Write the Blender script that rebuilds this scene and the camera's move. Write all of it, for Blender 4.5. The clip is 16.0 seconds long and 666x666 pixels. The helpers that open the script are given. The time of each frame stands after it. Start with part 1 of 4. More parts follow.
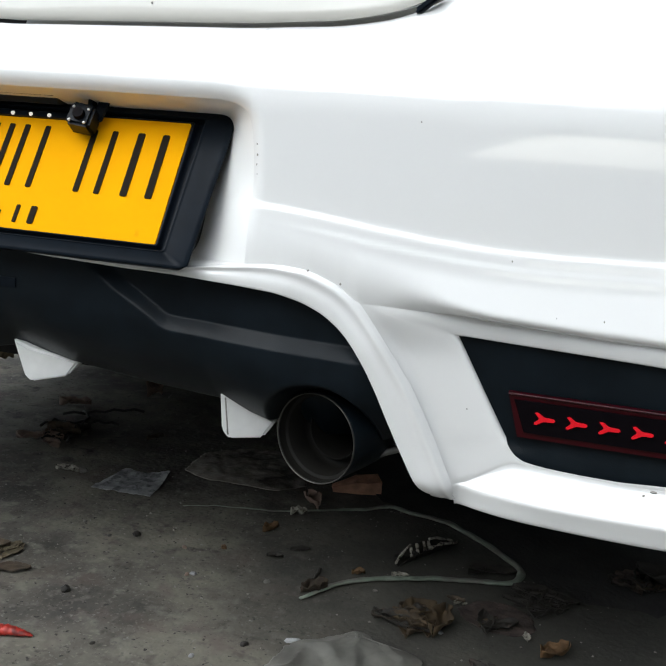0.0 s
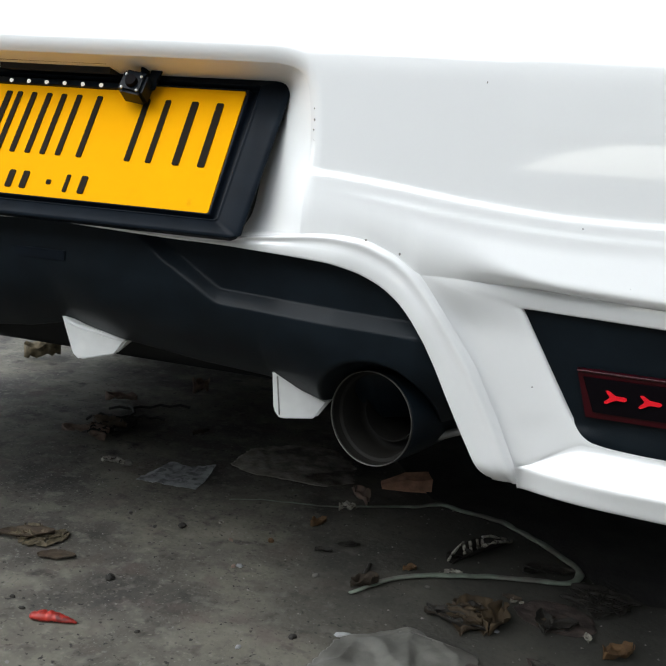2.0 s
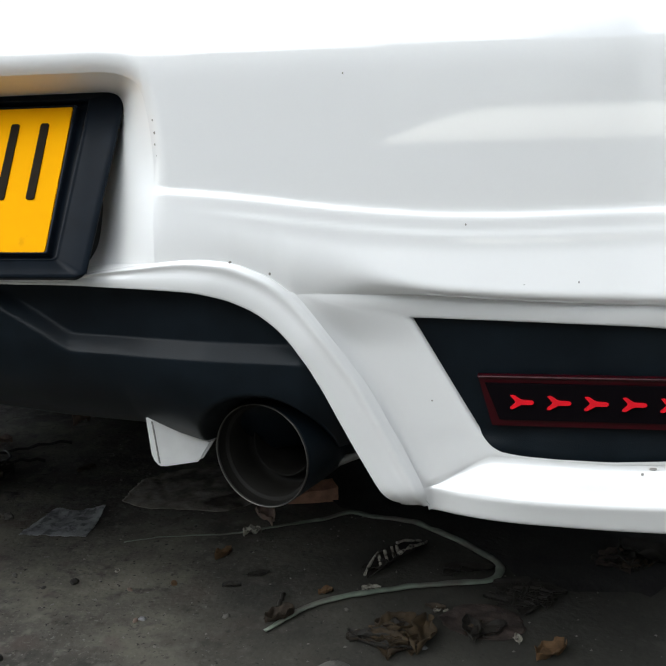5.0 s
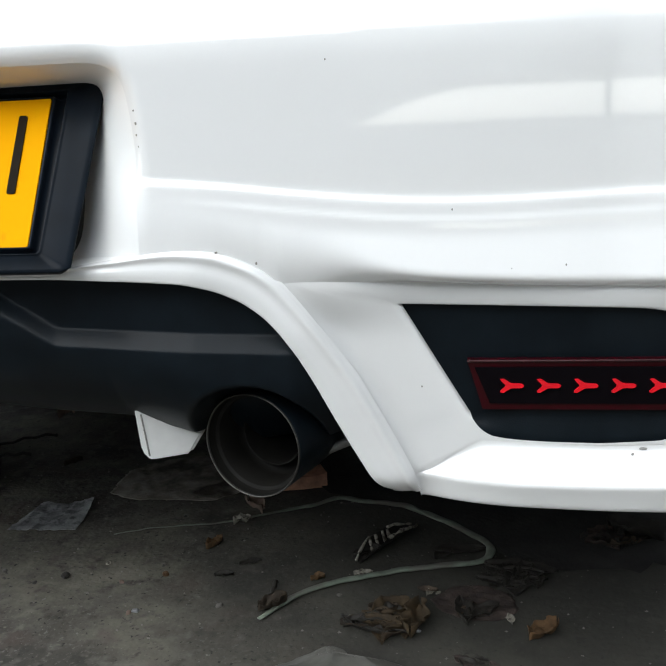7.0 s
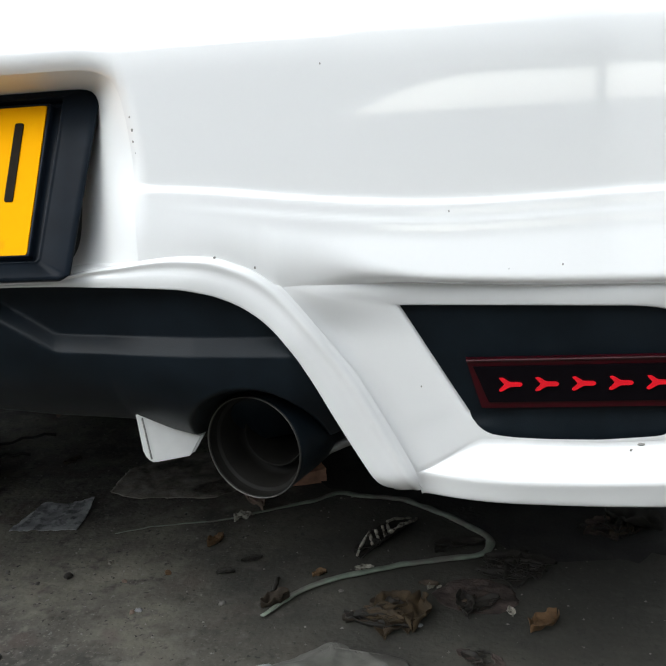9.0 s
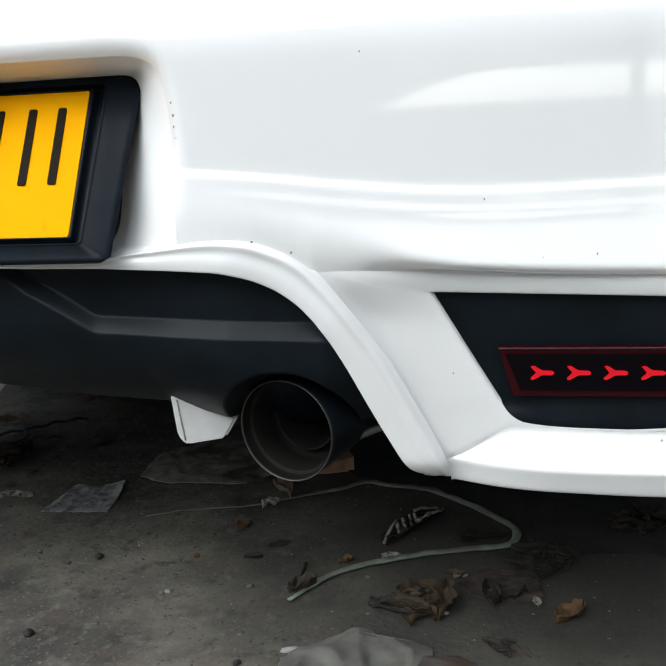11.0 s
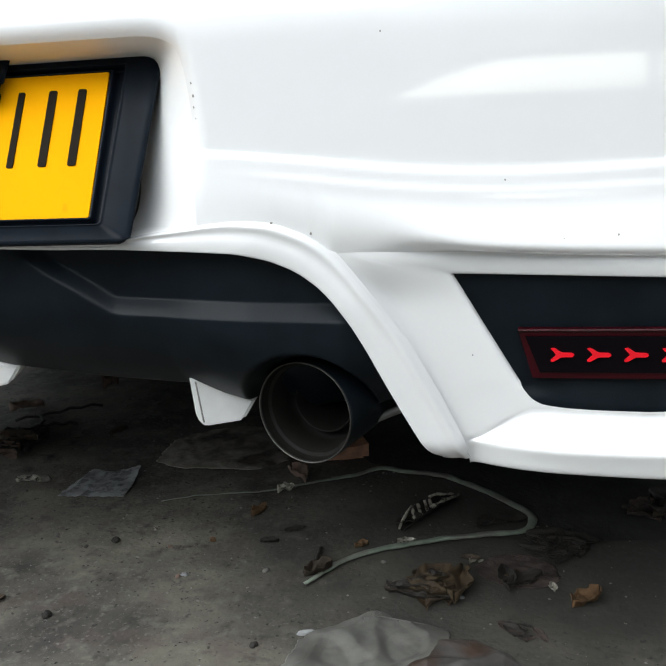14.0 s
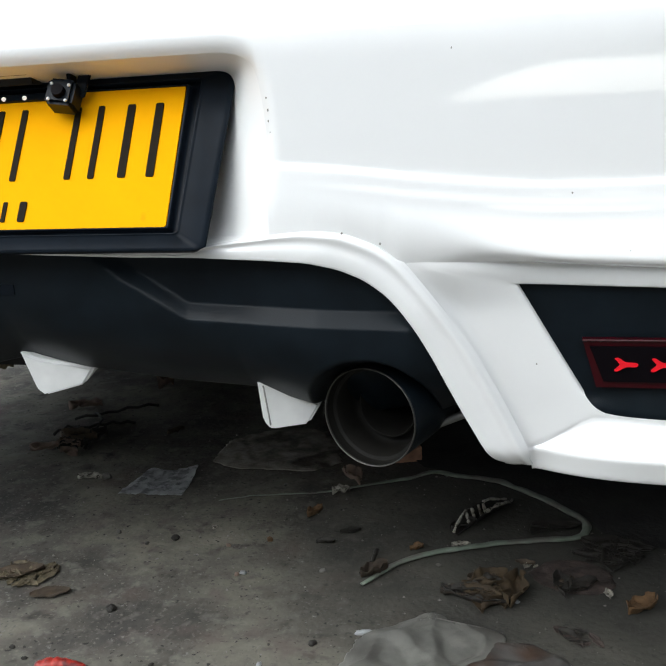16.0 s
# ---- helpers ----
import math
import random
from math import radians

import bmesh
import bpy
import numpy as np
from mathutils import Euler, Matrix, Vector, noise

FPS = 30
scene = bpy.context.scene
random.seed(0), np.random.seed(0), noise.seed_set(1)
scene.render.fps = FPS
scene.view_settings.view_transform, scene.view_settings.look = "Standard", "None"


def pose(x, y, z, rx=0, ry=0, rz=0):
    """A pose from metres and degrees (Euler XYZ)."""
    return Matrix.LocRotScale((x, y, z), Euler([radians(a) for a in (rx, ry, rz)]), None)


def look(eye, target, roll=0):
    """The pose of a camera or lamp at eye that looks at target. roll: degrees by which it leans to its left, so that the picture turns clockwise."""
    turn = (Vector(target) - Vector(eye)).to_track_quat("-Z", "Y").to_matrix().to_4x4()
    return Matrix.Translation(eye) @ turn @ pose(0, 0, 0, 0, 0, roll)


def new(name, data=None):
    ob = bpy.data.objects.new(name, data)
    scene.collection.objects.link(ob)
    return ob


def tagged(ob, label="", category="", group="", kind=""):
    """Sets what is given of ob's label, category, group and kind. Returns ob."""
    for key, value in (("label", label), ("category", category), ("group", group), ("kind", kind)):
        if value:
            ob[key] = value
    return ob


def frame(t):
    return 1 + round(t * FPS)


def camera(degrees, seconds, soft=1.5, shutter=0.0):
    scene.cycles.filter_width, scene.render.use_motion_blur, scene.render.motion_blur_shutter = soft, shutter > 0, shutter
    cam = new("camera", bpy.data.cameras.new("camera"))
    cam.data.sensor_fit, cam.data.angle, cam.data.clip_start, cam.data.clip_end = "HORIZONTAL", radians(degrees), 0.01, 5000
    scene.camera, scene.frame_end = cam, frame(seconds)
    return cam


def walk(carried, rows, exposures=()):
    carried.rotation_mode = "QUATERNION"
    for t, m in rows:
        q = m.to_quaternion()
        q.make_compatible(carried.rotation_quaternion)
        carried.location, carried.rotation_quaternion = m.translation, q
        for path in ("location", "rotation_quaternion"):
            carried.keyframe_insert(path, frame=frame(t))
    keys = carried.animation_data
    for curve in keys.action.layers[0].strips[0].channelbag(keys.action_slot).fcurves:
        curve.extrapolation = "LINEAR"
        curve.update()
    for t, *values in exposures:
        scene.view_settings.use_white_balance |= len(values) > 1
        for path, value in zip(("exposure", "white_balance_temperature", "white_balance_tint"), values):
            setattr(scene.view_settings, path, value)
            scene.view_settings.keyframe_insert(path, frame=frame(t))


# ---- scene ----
cam = camera(40.0, 16.0)
PATH = [
    (0, (0.41, -0.866, 0.611), (-0.124, 1.019, 0.208), 4.4),
    (0.3, (0.4081, -0.8661, 0.6), (-0.1297, 1.0101, 0.1632), 5.39),
    (0.5, (0.416, -0.863, 0.581), (-0.118, 1.02, 0.169), 5.7),
    (0.8, (0.4169, -0.8625, 0.5805), (-0.146, 1.0119, 0.1685), 5.24),
    (1, (0.413, -0.854, 0.578), (-0.199, 1.006, 0.173), 4.8),
    (1.3, (0.4044, -0.8631, 0.5706), (-0.2397, 0.9893, 0.1785), 4.4),
    (1.5, (0.395, -0.852, 0.571), (-0.23, 1.001, 0.151), 4.1),
    (1.8, (0.3923, -0.8422, 0.5653), (-0.2342, 1.0164, 0.1741), 4.39),
    (2, (0.391, -0.842, 0.565), (-0.234, 1.02, 0.186), 4.4),
    (2.3, (0.3932, -0.8354, 0.5638), (-0.2318, 1.0298, 0.2026), 4.27),
    (2.5, (0.39, -0.831, 0.566), (-0.212, 1.045, 0.22), 3.9),
    (2.8, (0.3863, -0.8135, 0.5816), (-0.181, 1.0763, 0.2548), 1.48),
    (3, (0.384, -0.797, 0.594), (-0.169, 1.102, 0.292), 0.1),
    (3.3, (0.3844, -0.7871, 0.6062), (-0.1359, 1.1259, 0.3419), -0.79),
    (3.5, (0.385, -0.779, 0.61), (-0.131, 1.135, 0.346), -2.0),
    (3.8, (0.3869, -0.7829, 0.6071), (-0.1149, 1.1367, 0.3555), -1.25),
    (4, (0.39, -0.772, 0.604), (-0.098, 1.148, 0.335), -0.6),
    (4.3, (0.3856, -0.7709, 0.5922), (-0.0936, 1.1479, 0.2948), -0.25),
    (4.5, (0.378, -0.762, 0.588), (-0.055, 1.159, 0.239), -0.7),
    (4.7, (0.3756, -0.7502, 0.5836), (-0.0311, 1.1698, 0.1986), -1.08),
    (6.8, (0.3666, -0.7483, 0.5866), (0.0245, 1.1728, 0.1479), -2.66),
    (7, (0.368, -0.747, 0.587), (0.019, 1.172, 0.146), -2.7),
    (7.5, (0.367, -0.748, 0.59), (0.029, 1.174, 0.155), -2.6),
    (8, (0.364, -0.752, 0.592), (0.019, 1.169, 0.155), -2.8),
    (8.5, (0.363, -0.75, 0.596), (0.022, 1.169, 0.146), -3.4),
    (9, (0.365, -0.75, 0.598), (0.028, 1.166, 0.135), -3.6),
    (9.2, (0.3654, -0.7505, 0.598), (0.0167, 1.1609, 0.1235), -3.67),
    (11.3, (0.3602, -0.7624, 0.5912), (-0.0342, 1.1404, 0.1183), -2.97),
    (11.5, (0.362, -0.758, 0.588), (-0.029, 1.144, 0.109), -2.9),
    (12, (0.359, -0.765, 0.586), (-0.037, 1.137, 0.113), -2.7),
    (12.5, (0.355, -0.768, 0.588), (-0.044, 1.13, 0.101), -2.8),
    (13, (0.353, -0.768, 0.586), (-0.054, 1.134, 0.118), -2.7),
    (13.5, (0.352, -0.767, 0.587), (-0.065, 1.13, 0.108), -2.8),
    (14, (0.354, -0.765, 0.586), (-0.064, 1.128, 0.096), -3.0),
    (14.5, (0.357, -0.768, 0.588), (-0.068, 1.124, 0.098), -3.1),
    (15, (0.352, -0.771, 0.59), (-0.095, 1.116, 0.1), -3.2),
    (15.2, (0.3473, -0.7743, 0.592), (-0.1139, 1.1094, 0.103), -3.2),
    (15.5, (0.343, -0.781, 0.595), (-0.129, 1.102, 0.114), -2.8),
    (15.7, (0.3414, -0.7844, 0.5962), (-0.1545, 1.0935, 0.1191), -2.98),
    (16, (0.338, -0.789, 0.597), (-0.17, 1.084, 0.115), -3.0),
]
walk(cam, [(t, look(eye, target, roll)) for t, eye, target, roll in PATH], exposures=[(0.0, 1.38, 6350, 6), (2.5, 1.34, 6350, 6), (3.5, 1.12, 6350, 6), (4.5, 1.18, 6350, 6), (7.0, 1.40, 6350, 6), (9.0, 1.42, 6350, 6), (11.5, 1.54, 6350, 6), (16.0, 1.58, 6350, 6)])

# ---- light ----
world = bpy.data.worlds.new("overcast_sky")
scene.world = world
world.use_nodes = True
wn, wl = world.node_tree.nodes, world.node_tree.links
sky = wn.new("ShaderNodeTexSky")
sky.sky_type, sky.sun_disc = "NISHITA", False
sky.sun_elevation, sky.sun_rotation = radians(50), radians(210)
sky.dust_density, sky.air_density = 1.1, 1.0
soften = wn.new("ShaderNodeHueSaturation")
soften.inputs["Saturation"].default_value = 0.32
wl.new(sky.outputs["Color"], soften.inputs["Color"])
wl.new(soften.outputs["Color"], wn["Background"].inputs["Color"])
wn["Background"].inputs["Strength"].default_value = 0.15

sun = new("sun", bpy.data.lights.new("sun", "SUN"))
sun.data.energy, sun.data.angle, sun.data.color = 0.6, radians(75), (1.0, 0.995, 0.98)
sun.matrix_world = look((-1.5, -3.0, 3.9), (0.2, 0.0, 0.4))


# ---- materials ----
def material(name, colour, rough=0.5, metal=0.0, spread=0.12, scale=20.0, bump=0.0, bump_scale=200.0, coat=0.0, per_object=0.0, dirt=None, dirt_scale=6.0, dirt_lo=0.5, dirt_hi=0.7, spec=0.5):
    m = bpy.data.materials.new(name)
    m.use_nodes = True
    n, l = m.node_tree.nodes, m.node_tree.links
    b = n["Principled BSDF"]
    b.inputs["Roughness"].default_value = rough
    b.inputs["Metallic"].default_value = metal
    b.inputs["Specular IOR Level"].default_value = spec
    if coat:
        b.inputs["Coat Weight"].default_value = coat
        b.inputs["Coat Roughness"].default_value = 0.03
        b.inputs["Coat IOR"].default_value = 1.8
    geo = n.new("ShaderNodeNewGeometry")
    tex = n.new("ShaderNodeTexNoise")
    tex.inputs["Scale"].default_value, tex.inputs["Detail"].default_value = scale, 6.0
    l.new(geo.outputs["Position"], tex.inputs["Vector"])
    ramp = n.new("ShaderNodeMapRange")
    ramp.inputs["To Min"].default_value, ramp.inputs["To Max"].default_value = 1 - spread, 1 + spread
    ramp.inputs["From Min"].default_value, ramp.inputs["From Max"].default_value = 0.3, 0.7
    l.new(tex.outputs["Fac"], ramp.inputs["Value"])
    mul = n.new("ShaderNodeVectorMath")
    mul.operation = "SCALE"
    mul.inputs[0].default_value = colour
    l.new(ramp.outputs["Result"], mul.inputs["Scale"])
    out = mul.outputs["Vector"]
    if per_object:
        info = n.new("ShaderNodeObjectInfo")
        vary = n.new("ShaderNodeMapRange")
        vary.inputs["To Min"].default_value, vary.inputs["To Max"].default_value = 1 - per_object, 1 + per_object
        l.new(info.outputs["Random"], vary.inputs["Value"])
        again = n.new("ShaderNodeVectorMath")
        again.operation = "SCALE"
        l.new(out, again.inputs[0])
        l.new(vary.outputs["Result"], again.inputs["Scale"])
        out = again.outputs["Vector"]
    if dirt:
        spot = n.new("ShaderNodeTexNoise")
        spot.inputs["Scale"].default_value, spot.inputs["Detail"].default_value = dirt_scale, 8.0
        l.new(geo.outputs["Position"], spot.inputs["Vector"])
        mask = n.new("ShaderNodeMapRange")
        mask.inputs["From Min"].default_value, mask.inputs["From Max"].default_value = dirt_lo, dirt_hi
        l.new(spot.outputs["Fac"], mask.inputs["Value"])
        mix = n.new("ShaderNodeMix")
        mix.data_type = "RGBA"
        l.new(mask.outputs["Result"], mix.inputs["Factor"])
        l.new(out, mix.inputs["A"])
        mix.inputs["B"].default_value = (*dirt, 1)
        out = mix.outputs["Result"]
    l.new(out, b.inputs["Base Color"])
    if bump:
        fine = n.new("ShaderNodeTexNoise")
        fine.inputs["Scale"].default_value, fine.inputs["Detail"].default_value = bump_scale, 5.0
        l.new(geo.outputs["Position"], fine.inputs["Vector"])
        bm_node = n.new("ShaderNodeBump")
        bm_node.inputs["Strength"].default_value, bm_node.inputs["Distance"].default_value = bump, 0.002
        l.new(fine.outputs["Fac"], bm_node.inputs["Height"])
        l.new(bm_node.outputs["Normal"], b.inputs["Normal"])
    return m


def glowing(name, colour, strength):
    m = material(name, colour, 0.3)
    b = m.node_tree.nodes["Principled BSDF"]
    b.inputs["Emission Color"].default_value = (*colour, 1)
    b.inputs["Emission Strength"].default_value = strength
    return m


PAINT = material("white_car_paint", (0.86, 0.86, 0.85), 0.32, spread=0.012, scale=5.0, coat=1.0)
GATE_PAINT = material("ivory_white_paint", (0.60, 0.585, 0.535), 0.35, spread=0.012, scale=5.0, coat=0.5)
RECESS_PAINT = material("recess_white_paint", (0.85, 0.85, 0.835), 0.42, spread=0.02, scale=8.0, coat=0.25)
FIN_PAINT = material("white_plastic_paint", (0.74, 0.74, 0.72), 0.4, spread=0.05, scale=60.0, coat=0.3)
BLACK = material("black_textured_plastic", (0.0056, 0.0088, 0.0120), 0.34, spread=0.25, scale=30.0, bump=0.08, bump_scale=900.0, spec=0.125, dirt=(0.0095, 0.0125, 0.0150), dirt_scale=9.0, dirt_lo=0.55, dirt_hi=0.8)
GLOSS_BLACK = material("black_frame_plastic", (0.0055, 0.0085, 0.0130), 0.33, spread=0.2, scale=40.0, spec=0.11)
VOID = material("underbody_black", (0.012, 0.012, 0.012), 0.9, spread=0.3, scale=12.0)
YELLOW = material("yellow_plate_enamel", (0.84, 0.380, 0.0008), 0.6, spec=0.02, spread=0.03, scale=15.0, dirt=(0.55, 0.25, 0.01), dirt_scale=30.0, dirt_lo=0.68, dirt_hi=0.8)
INK = material("black_plate_ink", (0.012, 0.008, 0.004), 0.7, spec=0.1, spread=0.2, scale=200.0)
STEEL = material("sooty_steel", (0.0080, 0.0074, 0.0062), 0.65, 0.1, spec=0.12, spread=0.3, scale=40.0, dirt=(0.011, 0.0105, 0.009), dirt_scale=25.0, dirt_lo=0.45, dirt_hi=0.65)
RIM_STEEL = material("rim_steel", (0.095, 0.092, 0.085), 0.5, 1.0, spread=0.15, scale=60.0)
RED_LENS = material("dark_red_lens", (0.030, 0.0008, 0.0030), 0.3, spread=0.15, scale=80.0, spec=0.22)
LAMP_RIM = material("shiny_red_edge", (0.034, 0.006, 0.008), 0.4, spread=0.3, scale=60.0, spec=0.35)
LENS_BLACK = material("smoked_lens", (0.004, 0.003, 0.004), 0.4, spread=0.1, scale=80.0, spec=0.03)
ARROW = glowing("lit_red_arrow", (0.52, 0.004, 0.012), 0.15)
BULB = glowing("lit_white_bulb", (0.95, 0.93, 0.85), 0.18)
CHIP = material("dirt_speck", (0.26, 0.25, 0.23), 0.8, spread=0.3, scale=300.0)
HANGER = material("dull_zinc", (0.16, 0.16, 0.155), 0.5, 0.6, spread=0.2, scale=80.0)
RUBBER = material("tyre_rubber", (0.018, 0.018, 0.018), 0.8, spread=0.2, scale=50.0, bump=0.4, bump_scale=300.0)
CONCRETE = material("dirty_concrete", (0.162, 0.150, 0.118), 0.92, spread=0.4, scale=11.0, bump=0.7, bump_scale=110.0, dirt=(0.052, 0.047, 0.042), dirt_scale=4.5, dirt_lo=0.42, dirt_hi=0.66)
STONE = material("grey_stone", (0.14, 0.13, 0.115), 0.9, spread=0.25, scale=60.0, bump=0.5, per_object=0.5)
FLAT_STONE = material("dusty_sacking", (0.27, 0.245, 0.205), 0.9, spread=0.5, scale=35.0, bump=0.5, bump_scale=150.0, dirt=(0.062, 0.050, 0.038), dirt_scale=16.0, dirt_lo=0.50, dirt_hi=0.62)
BRICK = material("broken_brick", (0.44, 0.24, 0.155), 0.9, spread=0.3, scale=60.0, bump=0.5)
LEAF = material("dry_brown_leaf", (0.058, 0.040, 0.024), 0.8, spread=0.4, scale=70.0, bump=0.4, per_object=0.4)
LEAF_ORANGE = material("orange_leaf", (0.120, 0.066, 0.027), 0.8, spread=0.35, scale=70.0, bump=0.3)
LEAF_TAN = material("tan_dead_leaf", (0.115, 0.092, 0.055), 0.8, spread=0.5, scale=80.0, bump=0.4)
LEAF_DARK = material("wet_dark_leaf", (0.019, 0.016, 0.012), 0.7, spread=0.4, scale=60.0, bump=0.4)
LEAF_PALE = material("pale_dry_leaf", (0.33, 0.31, 0.255), 0.7, spread=0.5, scale=120.0, bump=0.4, dirt=(0.06, 0.05, 0.038), dirt_scale=130.0, dirt_lo=0.52, dirt_hi=0.62)
LEAF_PINK = material("pinkish_dry_leaf", (0.185, 0.128, 0.098), 0.75, spread=0.35, scale=70.0, bump=0.3)
LEAF_MULCH = material("reddish_leaf_mulch", (0.062, 0.044, 0.037), 0.9, spread=0.5, scale=45.0, bump=0.8, bump_scale=140.0, dirt=(0.024, 0.017, 0.013), dirt_scale=28.0, dirt_lo=0.48, dirt_hi=0.62)
RED_BIT = material("red_plastic_scrap", (0.36, 0.030, 0.020), 0.45, spread=0.4, scale=120.0, bump=0.4, bump_scale=180.0, dirt=(0.13, 0.02, 0.018), dirt_scale=110.0, dirt_lo=0.52, dirt_hi=0.66)
FOIL = material("grey_torn_sachet", (0.30, 0.305, 0.305), 0.5, 0.1, spread=0.35, scale=45.0, bump=0.6, bump_scale=120.0, dirt=(0.11, 0.11, 0.115), dirt_scale=70.0, dirt_lo=0.5, dirt_hi=0.62)
PLASTIC = material("dusty_clear_plastic", (0.165, 0.161, 0.143), 0.38, spread=0.35, scale=22.0, bump=0.5, bump_scale=60.0, dirt=(0.078, 0.073, 0.064), dirt_scale=9.0, dirt_lo=0.48, dirt_hi=0.66)
SCRAP = material("stained_thin_plastic", (0.080, 0.074, 0.068), 0.5, spread=0.4, scale=30.0, bump=0.5, bump_scale=60.0, dirt=(0.060, 0.036, 0.024), dirt_scale=14.0, dirt_lo=0.45, dirt_hi=0.6)
LEAF_OLIVE = material("olive_dead_leaf", (0.046, 0.029, 0.012), 0.8, spread=0.45, scale=60.0, bump=0.4)
HOSE = material("faded_green_strap", (0.18, 0.21, 0.165), 0.65, spread=0.3, scale=45.0, bump=0.3, dirt=(0.15, 0.14, 0.12), dirt_scale=25.0, dirt_lo=0.5, dirt_hi=0.65)
ROOF_TILE = material("red_roof", (0.25, 0.11, 0.07), 0.9, spread=0.2, scale=3.0)


# ---- mesh helpers ----
def link(name, verts, faces, mat, parent=None, label="", smooth=True):
    me = bpy.data.meshes.new(name)
    me.from_pydata([tuple(map(float, v)) for v in verts], [], faces)
    me.materials.append(mat)
    me.polygons.foreach_set("use_smooth", [smooth] * len(me.polygons))
    bmw = bmesh.new()
    bmw.from_mesh(me)
    bmesh.ops.remove_doubles(bmw, verts=bmw.verts, dist=1e-6)
    bmw.to_mesh(me)
    bmw.free()
    me.update()
    ob = new(name, me)
    ob.parent = parent
    if label:
        tagged(ob, label)
    return ob


def part(name, bm, mat, parent=None, label="", smooth=True):
    me = bpy.data.meshes.new(name)
    bm.to_mesh(me)
    bm.free()
    me.materials.append(mat)
    me.polygons.foreach_set("use_smooth", [smooth] * len(me.polygons))
    ob = new(name, me)
    ob.parent = parent
    if label:
        tagged(ob, label)
    return ob


def grid(name, rows, mat, parent=None, label="", thick=0.0, closed=False, skip=None):
    """A sheet through rows of points, facing the camera's side (-y or up), with a thickness behind it."""
    nr, nc = len(rows), len(rows[0])
    verts = [p for r in rows for p in r]
    span = nc if closed else nc - 1
    faces = [(i * nc + j, i * nc + (j + 1) % nc, (i + 1) * nc + (j + 1) % nc, (i + 1) * nc + j) for i in range(nr - 1) for j in range(span)]
    v = np.array(verts)
    f = np.array(faces)
    area = np.linalg.norm(np.cross(v[f[:, 2]] - v[f[:, 0]], v[f[:, 3]] - v[f[:, 1]]), axis=1)
    faces = [q for q, a in zip(faces, area) if a > 1e-10 and not (skip and skip([verts[i] for i in q]))]
    total = np.zeros(3)
    for a, b, c, d in faces:
        total += np.cross(v[c] - v[a], v[d] - v[b])
    if total @ np.array([0, -1.0, 0.5]) < 0:
        faces = [f[::-1] for f in faces]
    ob = link(name, verts, faces, mat, parent, label)
    if thick:
        mod = ob.modifiers.new("shell", "SOLIDIFY")
        mod.thickness, mod.offset = thick, -1.0
        split = ob.modifiers.new("crisp_rim", "EDGE_SPLIT")
        split.split_angle = radians(52)
    return ob


def line(points, n):
    """n points evenly along a smooth line through the given points."""
    p = np.array(points, float)
    d = np.r_[0, np.cumsum(np.linalg.norm(np.diff(p, axis=0), axis=1))]
    s = np.linspace(0, d[-1], n * 4)
    dense = np.stack([np.interp(s, d, p[:, k]) for k in range(p.shape[1])], 1)
    w = max(3, int(n * 4 / len(p) / 2)) | 1
    pad = np.r_[np.repeat(dense[:1], w // 2, 0), dense, np.repeat(dense[-1:], w // 2, 0)]
    soft = np.stack([np.convolve(pad[:, k], np.ones(w) / w, "valid") for k in range(p.shape[1])], 1)
    soft[0], soft[-1] = p[0], p[-1]
    d = np.r_[0, np.cumsum(np.linalg.norm(np.diff(soft, axis=0), axis=1))]
    s = np.linspace(0, d[-1], n)
    return np.stack([np.interp(s, d, soft[:, k]) for k in range(p.shape[1])], 1)


def smoothstep(a, b, x):
    t = np.clip((np.asarray(x, float) - a) / (b - a), 0, 1)
    return t * t * (3 - 2 * t)


def box(name, size, at, mat, parent=None, bevel=0.0, turn=(0, 0, 0), label="", segments=2):
    bm = bmesh.new()
    bmesh.ops.create_cube(bm, size=1.0)
    bmesh.ops.scale(bm, vec=size, verts=bm.verts)
    if bevel:
        bmesh.ops.bevel(bm, geom=bm.edges[:], offset=bevel, segments=segments, affect="EDGES")
    bmesh.ops.transform(bm, matrix=pose(*at, *turn), verts=bm.verts)
    return part(name, bm, mat, parent, label, smooth=False)


def slab(name, outline, depth, mat, parent=None, bevel=0.0, m=None, label=""):
    """A flat piece: an outline in its own x, y, given a depth along its own -z, laid by m."""
    bm = bmesh.new()
    vs = [bm.verts.new((x, y, 0)) for x, y in outline]
    f = bm.faces.new(vs)
    f.normal_update()
    if f.normal.z < 0:
        f.normal_flip()
    ret = bmesh.ops.extrude_face_region(bm, geom=[f])
    bmesh.ops.translate(bm, vec=(0, 0, -depth), verts=[g for g in ret["geom"] if isinstance(g, bmesh.types.BMVert)])
    bmesh.ops.recalc_face_normals(bm, faces=bm.faces[:])
    if bevel:
        bmesh.ops.bevel(bm, geom=bm.edges[:], offset=bevel, segments=2, affect="EDGES")
    if m is not None:
        bmesh.ops.transform(bm, matrix=m, verts=bm.verts)
    return part(name, bm, mat, parent, label, smooth=False)


